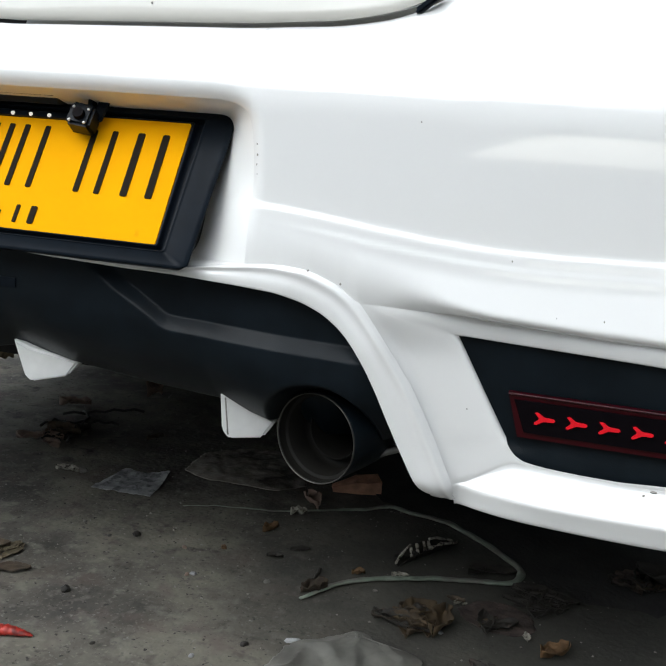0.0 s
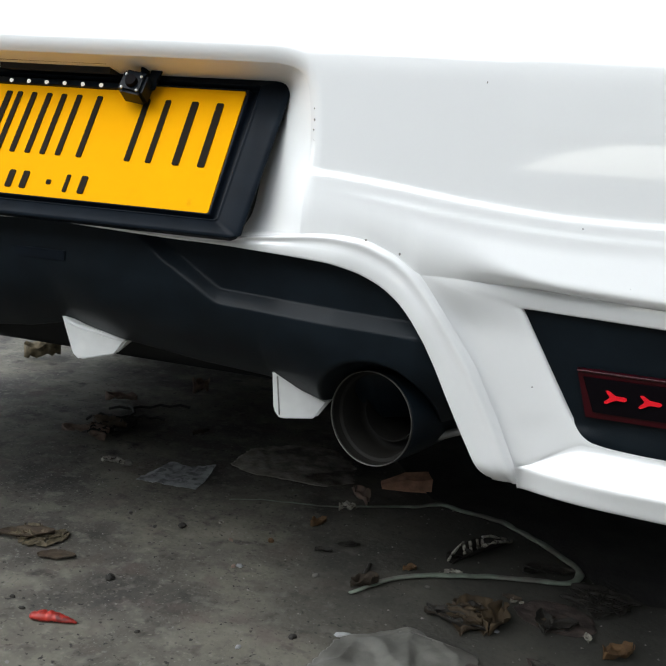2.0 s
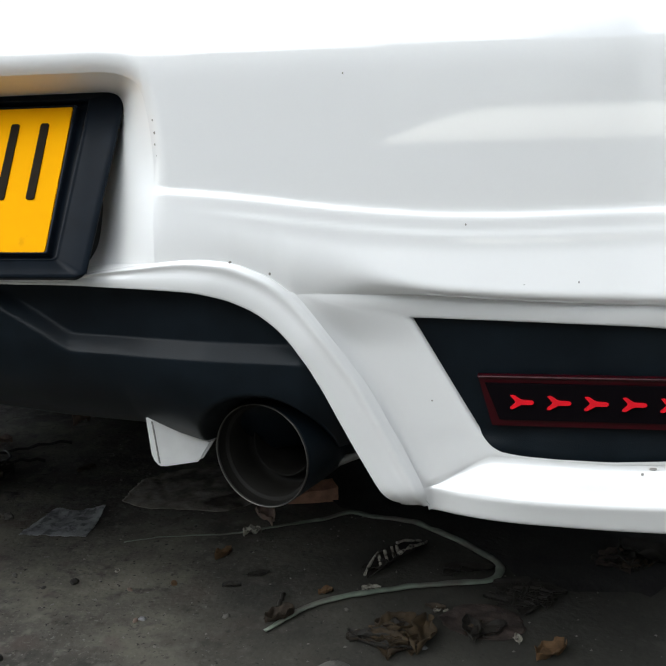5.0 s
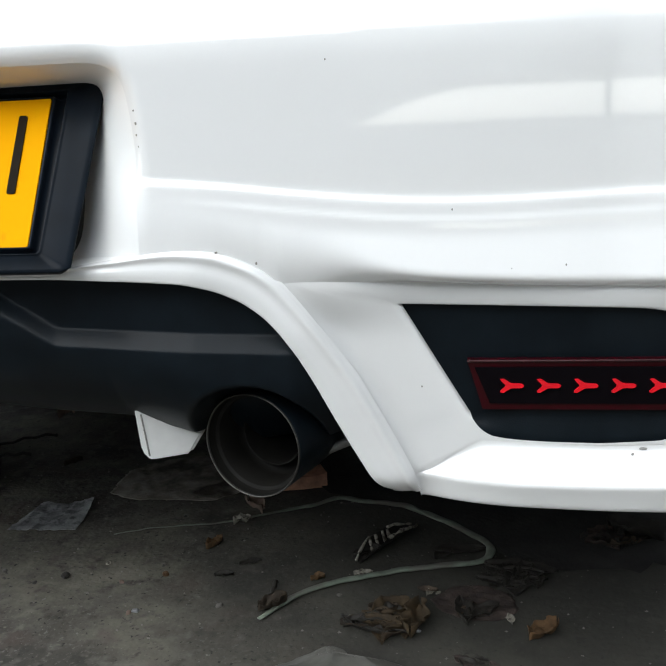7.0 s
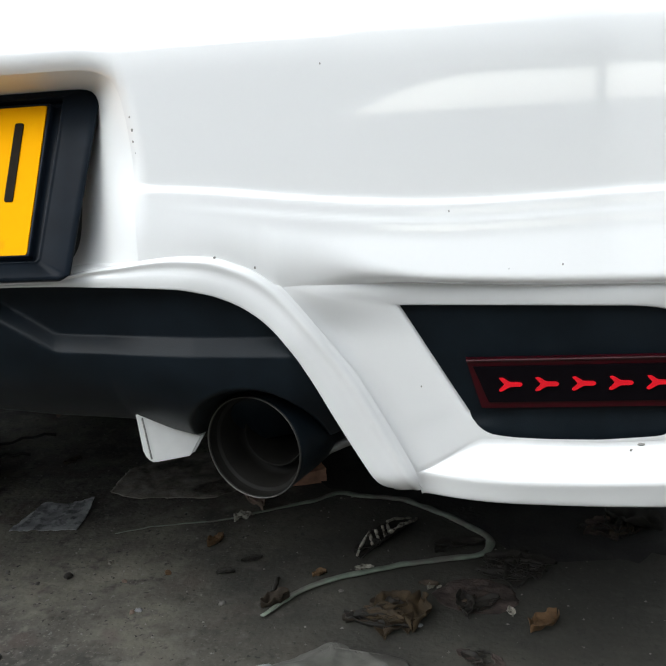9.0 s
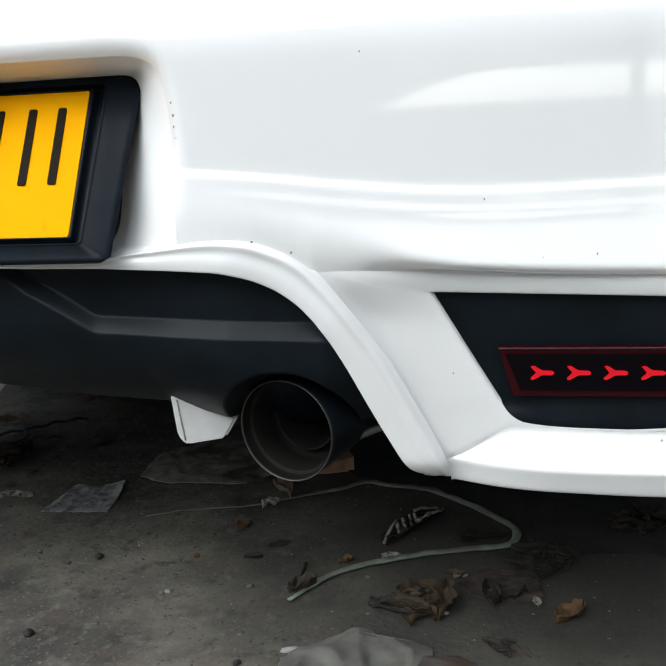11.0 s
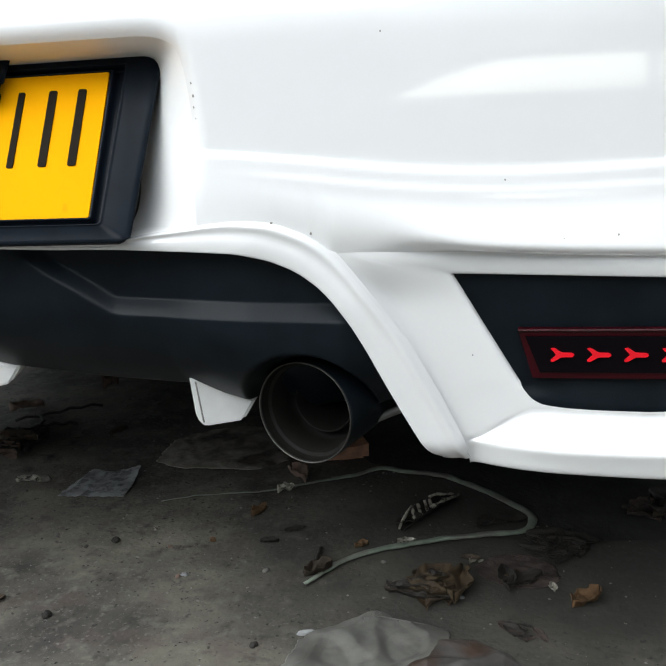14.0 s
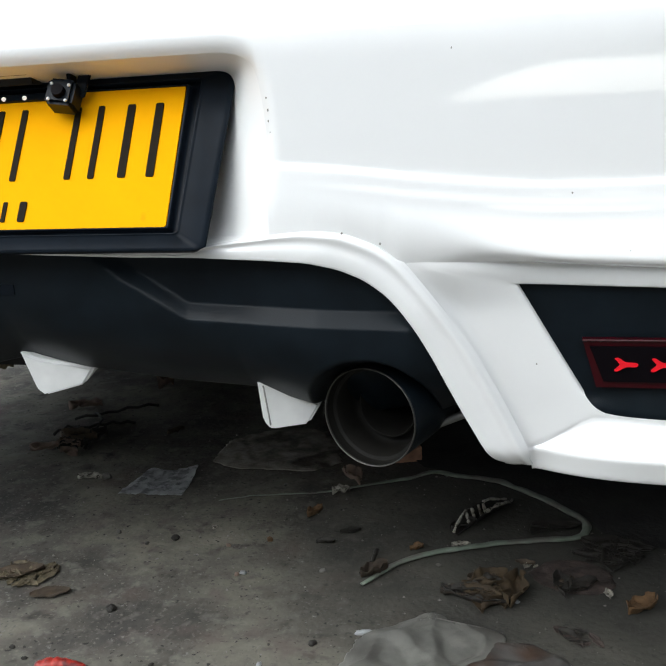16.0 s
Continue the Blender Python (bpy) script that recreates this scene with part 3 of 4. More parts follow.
def lip():
    cols = []
    for s in np.r_[np.linspace(0.2965, 0.36, 26), np.linspace(0.368, 0.60, 34), np.linspace(0.62, 1.3, 14)]:
        x, back = wrap(s)
        zt = lip_top(s) + 0.0035
        drop, ze = lip_drop(s), lip_edge(s)
        grow = 1 - (1 - min(max((s - 0.306) / 0.089, 0.0), 1.0)) ** 2
        out = -0.026 * grow

        def skin(z):
            return panel_y(s, z) + toward_leg(s, z) - 0.00005
        prof = [(zt + (ze - zt) * k, skin(zt + (ze - zt) * k) + out * m) for k, m in ((0, 0), (0.06, 0.004), (0.12, 0.022), (0.20, 0.07), (0.32, 0.175), (0.48, 0.37), (0.66, 0.61), (0.80, 0.80), (0.88, 0.89), (0.95, 0.95), (1.0, 0.98))]
        y0 = skin(ze)
        prof += [(ze + (drop - ze) * k, y0 + out + r) for k, r in ((0.06, 0.0000), (0.13, 0.0003), (0.25, 0.0014), (0.45, 0.0033), (0.70, 0.0052), (0.86, 0.0064), (0.95, 0.0076), (1.0, 0.0095))] + [(drop, y0 + 0.022), (drop + 0.002, y0 + 0.06)]
        cols.append([(max(x, trim_edge(z)), y + back, z) for z, y in prof])
    return [list(r) for r in zip(*cols)]


both(lip, "bumper_lip", PAINT, label="white lip with a flat upper ledge")


# the black lower part between the arched trims
low_edge = curve([(XC, 0.364), (-0.14, 0.352), (-0.037, 0.341), (0.041, 0.336), (0.104, 0.318), (0.15, 0.300), (0.20, 0.307), (0.245, 0.322), (0.29, 0.335)])
high_edge = curve([(p[0], p[1] + 0.003) for p in OPEN[:14]])


def diffuser_y(x, z):
    edge_z = 0.4225 - 0.05 * x
    line_z = 0.459 + (edge_z - 0.459) * min(max((x + 0.062) / 0.060, 0.0), 1.0) if x > -0.062 else 0.459 + (-0.062 - x) * 0.8
    pocket = 0.0105 * min(max((z - line_z + 0.008) / 0.0145, 0.0), 1.0)
    y = band_y(x) + 0.010 + pocket
    low = low_edge(x)
    y += 0.056 * max(0.0, 1 - (z - low) / 0.085) ** 2
    hole = math.hypot(x - 0.158, (z - 0.318)) - 0.057
    return y + 0.040 * float(smoothstep(0.005, -0.012, hole))


def diffuser():
    cols = []
    for x in np.r_[np.linspace(XC, -0.09, 12), np.linspace(-0.085, 0.0, 24), np.linspace(0.004, 0.29, 130)]:
        lo, hi = low_edge(x), max(high_edge(x), low_edge(x) + 0.004)
        cols.append([(x, diffuser_y(x, z) + (0.05 if i == 0 else 0), z) for i, z in enumerate([lo] + list(np.linspace(lo, hi, 100)))])
    return [list(r) for r in zip(*cols)]


own(grid("diffuser", mirrored(diffuser()), BLACK, label="black textured plastic diffuser with a raised crease", thick=0.002))


slot_y = diffuser_y(-0.2045, 0.443)
own(box("slot", (0.064, 0.010, 0.0125), (-0.2045, slot_y + 0.0035, 0.4435), GLOSS_BLACK, bevel=0.0015, label="narrow black slot cover"))


def fin(outline, front, slope, groove):
    """A white wedge below the diffuser: its face sweeps back to one side, with a dirty groove along the flank."""
    x0 = outline[0][0]

    def depth(x):
        return front + slope * (x - x0)
    bm = bmesh.new()
    face = [bm.verts.new((x, depth(x), z)) for x, z in outline]
    back = [bm.verts.new((x + 0.012, depth(x) + 0.07, z + 0.03)) for x, z in outline]
    n = len(face)
    bm.faces.new(face)
    for i in range(n):
        j = (i + 1) % n
        bm.faces.new((face[i], back[i], back[j], face[j]))
    bm.faces.new(back[::-1])
    bmesh.ops.recalc_face_normals(bm, faces=bm.faces[:])
    bmesh.ops.bevel(bm, geom=bm.edges[:], offset=0.0026, segments=3, affect="EDGES")
    ob = own(part("fin", bm, FIN_PAINT, label="white painted wedge fin", smooth=False))
    if groove:
        (ax, az), (bx, bz) = groove
        k = np.linspace(0, 1, 10)
        tube("groove", [(ax + (bx - ax) * t, depth(ax + (bx - ax) * t) - 0.0001, az + (bz - az) * t) for t in k], [0.0008 + 0.0020 * abs(noise.noise(Vector((t * 9, 2, 0)))) for t in k], CHIP, ob, sides=6)
    return ob


fin([(0.0450, 0.3505), (0.054, 0.3445), (0.1005, 0.3155), (0.0885, 0.2950), (0.0550, 0.2940), (0.0485, 0.3040)], -0.001, 0.5, ((0.0515, 0.3405), (0.0555, 0.3000)))
fin([(-0.2095, 0.3705), (-0.191, 0.3610), (-0.1360, 0.3490), (-0.1485, 0.3305), (-0.189, 0.3210), (-0.1965, 0.3280)], 0.0, 0.25, None)


# small chips and specks in the paint
def chip(x, y, z, r, parent):
    n = 9
    r *= 0.7
    vs = [(x + r * (0.7 + 0.5 * noise.noise(Vector((k, x * 90, z * 90)))) * math.cos(k * 6.283 / n), y - 0.0004, z + r * math.sin(k * 6.283 / n)) for k in range(n)]
    vs += [(a, b + 0.004, c) for a, b, c in vs]
    ob = link("chip", vs, [tuple(range(n))] + [(k, (k + 1) % n, n + (k + 1) % n, n + k) for k in range(n)], CHIP, parent, smooth=False)
    return ob


cover = bpy.data.objects["bumper_cover"]
for x, z, r in ((0.0885, 0.606, 0.0012), (0.0895, 0.596, 0.0018), (0.0890, 0.587, 0.0014), (0.0900, 0.578, 0.0008), (0.336, 0.520, 0.0013), (0.422, 0.4755, 0.0013), (0.2425, 0.6365, 0.0012), (0.381, 0.474, 0.0007)):
    low = seam_z(x) - 0.0015 if x < 0.1975 else under(x)
    chip(x, upper(x, z, low), z, r, cover)
trim_piece = bpy.data.objects["valance"]
for x, z, r in ((0.149, 0.4925, 0.0016), (0.181, 0.4830, 0.0018)):
    chip(x, band_y(x), z, r, trim_piece)
chip(0.308, panel_y(0.308, 0.373) - 0.001, 0.373, 0.0011, bpy.data.objects["side_valance"])

lip_piece = bpy.data.objects["bumper_lip"]
def ledge_chip(x, y, z, r, long):
    """A chip lying on the sloping ledge of the lip."""
    ring_pts = [(k * 6.283 / 10, r * (1 + 0.35 * noise.noise(Vector((k, x * 90, 0))))) for k in range(10)]
    vs = [(x + long * q * math.cos(a), y + 0.6 * q * math.sin(a) - 0.0005, z + 0.8 * q * math.sin(a) + 0.0004) for a, q in ring_pts]
    vs += [(a, b + 0.003, c - 0.002) for a, b, c in vs]
    return link("chip", vs, [tuple(range(10))] + [(k, (k + 1) % 10, 10 + (k + 1) % 10, 10 + k) for k in range(10)], CHIP, lip_piece, smooth=False)


ledge_chip(0.478, -0.0112, 0.3147, 0.0010, 1.2)
ledge_chip(0.4865, -0.0087, 0.3186, 0.0010, 3.0)

# number plate, tilted in its black frame
TILT_P = 31.0
PLATE = pose(XC, -0.0348, 0.5621, 90 - TILT_P)
PW, PH = 0.3935, 0.1365


def rounded(w, h, r, n=5, taper=0.0):
    out = []
    for cx, cy, a0 in ((w / 2 - r, h / 2 - r, 0), (-w / 2 + r, h / 2 - r, 90), (-w / 2 + r, -h / 2 + r, 180), (w / 2 - r, -h / 2 + r, 270)):
        for k in range(n):
            a = radians(a0 + 90 * k / (n - 1))
            x, y = cx + r * math.cos(a), cy + r * math.sin(a)
            out.append((x + taper * y * (1 if x > 0 else -1), y))
    return out


def ring(name, outer, inner, zs, mat, label=""):
    """A frame between two outlines, with its own section: rows of (share of the way in, height); its sides slope back lower down."""
    def back(p, w):
        low = float(smoothstep(0.085, -0.045, p[1]) * smoothstep(-0.0905, -0.068, p[1])) if abs(p[0]) > 0.2 else 0.0
        return 0.023 * low * max(0.0, 1 - w / 0.58) ** 1.15
    rows = [[PLATE @ Vector((p[0] + (q[0] - p[0]) * w, p[1] + (q[1] - p[1]) * w, d - back(p, w))) for p, q in zip(outer, inner)] for w, d in zs]
    return own(grid(name, rows, mat, label=label, closed=True))


def holder_outline():
    """Nearly square upper corners, lower corners cut back in a wide curve."""
    out = []
    for x, y in rounded(0.4872, 0.1755, 0.006, 8):
        cut = 0.013 * max(0.0, (-0.040 - y) / 0.0475) ** 2
        out.append((x - math.copysign(cut, x), y - 0.0025))
    return out


holder_out = holder_outline()
holder_in = rounded(PW - 0.002, PH - 0.002, 0.0015, 8)
ring("plate_frame", holder_out, holder_in, ((0.34, -0.024), (0.30, -0.006), (0.03, -0.0030), (0.004, -0.0022), (0.0, -0.0015), (0.006, -0.0008), (0.03, -0.0001), (0.12, 0.0009), (0.58, 0.0014), (0.615, 0.0022), (0.635, 0.0030), (0.655, 0.0026), (0.67, -0.002), (0.69, -0.007), (0.85, -0.007), (0.875, -0.002), (0.89, 0.0012), (0.93, 0.0015), (0.955, 0.0), (0.97, -0.003), (1.0, -0.003)), GLOSS_BLACK, "black plastic number plate frame")
plate = own(slab("number_plate", rounded(PW, PH, 0.0022), 0.0015, YELLOW, None, 0.0003, PLATE, "yellow metal number plate"))


def bar(x0, x1, y0, y1):
    m = PLATE @ pose((x0 + x1) / 2, (y0 + y1) / 2, 0.0013)
    w, h = x1 - x0, y1 - y0
    ob = slab("bar", rounded(w, h, min(w, h) * 0.2, 3), 0.0011, INK, None, 0.0, m)
    ob.parent = plate
    return ob


for x, w in ((-0.074, 0.007), (-0.0605, 0.006), (-0.0425, 0.006), (-0.0238, 0.006), (-0.0056, 0.006), (0.0130, 0.006), (0.0377, 0.006), (0.0933, 0.006), (0.1169, 0.006), (0.1470, 0.0075), (0.1745, 0.0075)):
    bar(x - w / 2, x + w / 2, -0.0205, 0.052)
for x, w in ((-0.031, 0.007), (-0.014, 0.007), (0.036, 0.004), (0.0545, 0.007)):
    bar(x - w / 2, x + w / 2, -0.061, -0.0415)
bar(0.0125, 0.0175, -0.054, -0.049)

# slot with the plate lamp over the plate, and the small reversing camera
own(box("plate_lamp", (0.150, 0.040, 0.020), (-0.213, -0.002, 0.640), VOID, bevel=0.008, label="black plate lamp housing under the recess edge"))
cam_x = -0.110
cube = own(box("reversing_camera", (0.026, 0.024, 0.025), (cam_x, -0.022, 0.617), GLOSS_BLACK, bevel=0.003, turn=(-28, 8, 6), label="small black reversing camera on a bracket"))


def camera_bit(name, ob):
    ob.parent = cube
    return ob


camera_bit("bracket", box("bracket", (0.012, 0.003, 0.030), (cam_x + 0.014, -0.010, 0.630), GLOSS_BLACK, bevel=0.001, turn=(-20, 14, 0)))
camera_bit("bracket", box("bracket", (0.004, 0.012, 0.030), (cam_x + 0.004, -0.012, 0.634), GLOSS_BLACK, bevel=0.001, turn=(-20, -10, 0)))
FACE = pose(cam_x, -0.024, 0.6165, -28, 8, 6)
bm = bmesh.new()
bmesh.ops.create_cone(bm, cap_ends=True, segments=20, radius1=0.0065, radius2=0.0055, depth=0.006)
bmesh.ops.transform(bm, matrix=FACE @ pose(0, -0.0125, 0, 90), verts=bm.verts)
camera_bit("lens", part("lens", bm, LENS_BLACK, None, "dark round lens", smooth=False))
for dx, dz in ((-0.008, -0.008), (0.008, -0.008), (-0.008, 0.007), (0.008, 0.007)):
    bm = bmesh.new()
    bmesh.ops.create_uvsphere(bm, u_segments=8, v_segments=6, radius=0.0016)
    bmesh.ops.transform(bm, matrix=FACE @ pose(dx, -0.011, dz), verts=bm.verts)
    camera_bit("led", part("led", bm, FIN_PAINT, None, "clear unlit bulb"))

strip = own(slab("led_strip", rounded(0.20, 0.006, 0.002, 3), 0.004, GLOSS_BLACK, None, 0.0004, PLATE @ pose(-0.042, 0.0640, 0.0035), "black strip of small clear bulbs along the plate"))
for k in range(9):
    bm = bmesh.new()
    bmesh.ops.create_uvsphere(bm, u_segments=10, v_segments=6, radius=0.0023)
    bmesh.ops.transform(bm, matrix=PLATE @ pose(0.0360 - 0.0222 * k, 0.0632, 0.0038), verts=bm.verts)
    bulb = part("bulb", bm, BULB, None, "small lit white bulb" if k == 0 else "")
    bulb.parent = strip

# the exhaust tip
TIP = pose(0.1565, -0.010, 0.3160, 90, 0, -17)


def turned(name, prof, mat, parent=None, label="", m=TIP, n=56):
    """A shape turned round the tip's axis from pairs of radius and depth."""
    rows = [[m @ Vector((r * math.cos(a), r * math.sin(a), d)) for a in np.linspace(0, 2 * math.pi, n, endpoint=False)] for r, d in prof]
    return grid(name, rows, mat, parent, label, closed=True)


tip = own(turned("exhaust_tip", [(0.0462, -0.002), (0.0475, -0.0025), (0.0478, -0.006), (0.0475, -0.06), (0.046, -0.10), (0.036, -0.13), (0.028, -0.15), (0.028, -0.40)], BLACK, label="sooty black steel exhaust tip"))
for nm, prof, mt in (("rim", [(0.0477, -0.002), (0.0479, -0.0008), (0.0476, 0.0), (0.0470, 0.0002), (0.0464, -0.0006), (0.0463, -0.002)], RIM_STEEL), ("inner_wall", [(0.0464, -0.001), (0.0455, -0.011), (0.0450, -0.0118), (0.0425, -0.0122), (0.0418, -0.013), (0.0415, -0.040), (0.0405, -0.045), (0.038, -0.047), (0.0320, -0.0465), (0.0312, -0.046), (0.0310, -0.037), (0.0305, -0.0362), (0.0298, -0.0362), (0.0293, -0.037), (0.029, -0.06), (0.029, -0.30), (0.001, -0.30)], STEEL)):
    ob = turned(nm, prof, mt)
    ob.parent = tip
own(tube("exhaust_hanger", line([(0.192, 0.055, 0.283), (0.205, 0.05, 0.288), (0.221, 0.05, 0.295), (0.237, 0.05, 0.302), (0.256, 0.055, 0.308)], 12), 0.0042, HANGER, label="dull steel hanger rod"))


# running lamps in the vents
def lamp_rows(grow, dy, s0=0.3455, s1=0.550, z0=0.3530, z1=0.3960, slant=0.012):
    rows = []
    for w in np.linspace(0, 1, 5):
        z = z0 - grow + (z1 - z0 + 2 * grow) * w
        left = s0 - grow + slant * (1 - w)
        row = []
        for s in np.linspace(left, s1 + grow - 0.01 * (1 - w), 30):
            x, back = wrap(s)
            row.append((x, panel_y(s, z) + back + dy, z))
        rows.append(row)
    return rows


def arrow(s, z):
    shape = [(0.0, 0.0062), (0.003, 0.0072), (0.0095, 0.0022), (0.0190, 0.0018), (0.0212, 0.0), (0.0190, -0.0024), (0.0095, -0.0024), (0.002, -0.0076), (-0.001, -0.0064), (0.0050, -0.0002)]
    shape = line([(p * 0.92, q * 0.85) for p, q in shape + shape[:1]], 44)[:-1]
    vs = []
    for dy in (0.0, 0.002):
        for a, b in shape:
            x, back = wrap(s + a)
            vs.append((x, panel_y(s + a, z + b) + back - 0.0052 + dy, z + b))
    n = len(shape)
    return vs, [tuple(range(n))] + [(i, (i + 1) % n, n + (i + 1) % n, n + i) for i in range(n)]


for flip in (False, True):
    def side(rows):
        return [[(2 * XC - p[0], p[1], p[2]) for p in r] for r in rows] if flip else rows
    lamp = own(grid("bumper_lamp", side(lamp_rows(0.0, -0.001)), RED_LENS, label="dark red bumper lamp with lit red arrows", thick=0.006))
    glass = grid("lens", side(lamp_rows(-0.0058, -0.0032)), LENS_BLACK, label="smoked inner lens", thick=0.002)
    glass.parent = lamp
    upper_edge = [(x, y - 0.0006, z - 0.0006) for x, y, z in side(lamp_rows(0.0, -0.001))[-1]]
    tube("bezel", upper_edge, 0.0014, LAMP_RIM, lamp, sides=8, label="shiny upper edge of the lamp", flat=0.8)
    for k in range(6):
        vs, fs = arrow(0.3718 + 0.0292 * k, 0.3748)
        a = link("arrow", side([vs])[0], fs, ARROW, lamp, "glowing red arrow" if k == 0 else "", smooth=False)


# tailgate over the bumper
def tailgate():
    g = line(GAP, 90)
    rows = []
    for i, w in enumerate((0, 0.0, 0.01, 0.03, 0.1, 0.25, 0.5, 0.75, 1.0)):
        row = []
        for x, z in g:
            px, pz = x + (XC - x) * w, z + 0.003 + (1.05 - z - 0.003) * w
            if i == 0:
                px, pz = x - 0.003, z + 0.004
            k = pz - 0.715
            y = -0.012 + 0.05 * (px - XC) ** 2 + 0.30 * max(k, 0) - 0.004 * float(smoothstep(0.0, 0.02, k)) + (0.014 if i == 0 else 0.0) + (0.002 if i == 1 else 0.0)
            row.append((px, y, pz))
        rows.append(row)
    return rows


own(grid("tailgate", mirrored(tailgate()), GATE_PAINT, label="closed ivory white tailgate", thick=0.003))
chip(-0.044, -0.0125 + 0.30 * 0.019 + 0.05 * 0.0234 - 0.004, 0.734, 0.0017, bpy.data.objects["tailgate"])
# Painted inner flange seen through the gap, built as a tube.
own(tube("gap_flange", [(x, 0.012 + 0.05 * (x - XC) ** 2 + max(z - 0.72, 0) * 0.4, z) for x, z in line(GAP, 60)], 0.008, GATE_PAINT, sides=8, label="body-coloured flange in the tailgate gap"))
# Added black block: the deep shade where the tailgate gap widens at its curve.
own(box("gap_dark", (0.030, 0.010, 0.006), (0.232, 0.004, 0.7450), GLOSS_BLACK, bevel=0.002, turn=(0, -38, 0), label="black block for the shade in the gap's curved end"))

# dark floor and body closing over it
own(box("spare_wheel_well", (1.44, 0.46, 0.16), (XC, 0.58, 0.32), VOID, bevel=0.03, label="black rear floor under the boot"))
# floor_pan hangs low, out of sight, to keep light off the ground below
own(box("floor_pan", (1.60, 3.2, 0.30), (XC, 2.42, 0.26), VOID, bevel=0.02, label="black floor pan set low to block light under the car"))
own(box("underbody", (1.48, 3.7, 0.58), (XC, 2.12, 0.67), VOID, bevel=0.03, label="black underbody"))


def body_shell():
    """The closed body ahead of the bumper: rows of a cross-section along the car."""
    rows = []
    for y, top, roof, side in ((0.30, 0.40, 0.55, 0.74), (0.30, 1.06, 0.62, 0.80), (0.55, 1.36, 0.58, 0.82), (0.95, 1.52, 0.56, 0.83), (1.9, 1.54, 0.57, 0.84), (2.6, 1.45, 0.58, 0.84), (3.2, 1.08, 0.66, 0.83), (3.9, 0.98, 0.68, 0.82), (4.15, 0.80, 0.66, 0.78), (4.2, 0.40, 0.60, 0.74)):
        sill = 0.15
        mid = min(0.96, top - 0.02)
        half = [(side - 0.03, sill), (side, sill + 0.1 if top > 0.6 else sill + 0.01), (side, (sill + mid) / 2), (side - 0.02, mid), (roof + 0.05, top - 0.05 if top > 0.6 else top - 0.01), (roof, top), (roof * 0.5, top + 0.02)]
        rows.append([(XC - w, y, z) for w, z in half] + [(XC + w, y, z) for w, z in half[::-1]])
    return rows


shell = own(grid("body_shell", body_shell(), PAINT, label="plain white car body", thick=0.0))
for sx in (-1, 1):
    section = [(-0.088, 0.19), (-0.092, 0.25), (-0.082, 0.283), (-0.06, 0.295), (0.06, 0.295), (0.082, 0.283), (0.092, 0.25), (0.088, 0.19)]
    tyre = own(grid("tyre", [[(XC + sx * 0.70 + w, 1.45 + r * math.cos(a), 0.295 + r * math.sin(a)) for a in np.linspace(0, 2 * math.pi, 48, endpoint=False)] for w, r in section], RUBBER, closed=True, label="black rubber tyre in the wheel arch"))
    disc = turned("rim", [(0.001, 0.0), (0.05, 0.01), (0.15, 0.0), (0.19, 0.02), (0.19, -0.10)], STEEL, m=pose(XC + sx * 0.76, 1.45, 0.295, 0, 90 * sx, 0), n=32)
    disc.parent = tyre


# ---- litter on the ground ----
def gz(x, y):
    return ground_z(x, y)


def strap():
    pts = line([(-0.198, 0.449), (-0.144, 0.474), (-0.104, 0.482), (-0.06, 0.490), (-0.03, 0.499), (0.014, 0.531), (0.055, 0.556), (0.091, 0.578), (0.112, 0.605), (0.128, 0.607), (0.152, 0.598), (0.19, 0.593), (0.228, 0.584), (0.262, 0.558), (0.295, 0.531), (0.325, 0.499), (0.350, 0.472), (0.3595, 0.455), (0.3605, 0.436), (0.355, 0.414), (0.344, 0.403), (0.31, 0.394), (0.276, 0.380), (0.24, 0.369), (0.211, 0.350), (0.183, 0.339), (0.155, 0.323), (0.135, 0.310), (0.115, 0.290), (0.095, 0.257), (0.081, 0.233)], 130)
    wide = np.interp(np.linspace(0, 1, 130), [0, 0.12, 0.22, 0.3, 0.45, 0.9, 1], [0.0012, 0.002, 0.0028, 0.005, 0.0066, 0.0055, 0.0032])
    wide = wide * [1 + 0.28 * noise.noise(Vector((i * 0.33, 8.0, 0))) for i in range(130)]
    wob = [0.0022 * noise.noise(Vector((i * 0.21, 3.0, 0))) for i in range(130)]
    return tube("plastic_strap", [(x, y + w, gz(x, y) + 0.004 + abs(w)) for (x, y), w in zip(pts, wob)], wide, HOSE, sides=10, flat=0.42)


tagged(strap(), "faded green plastic strap lying in a loop on the concrete", "strap")


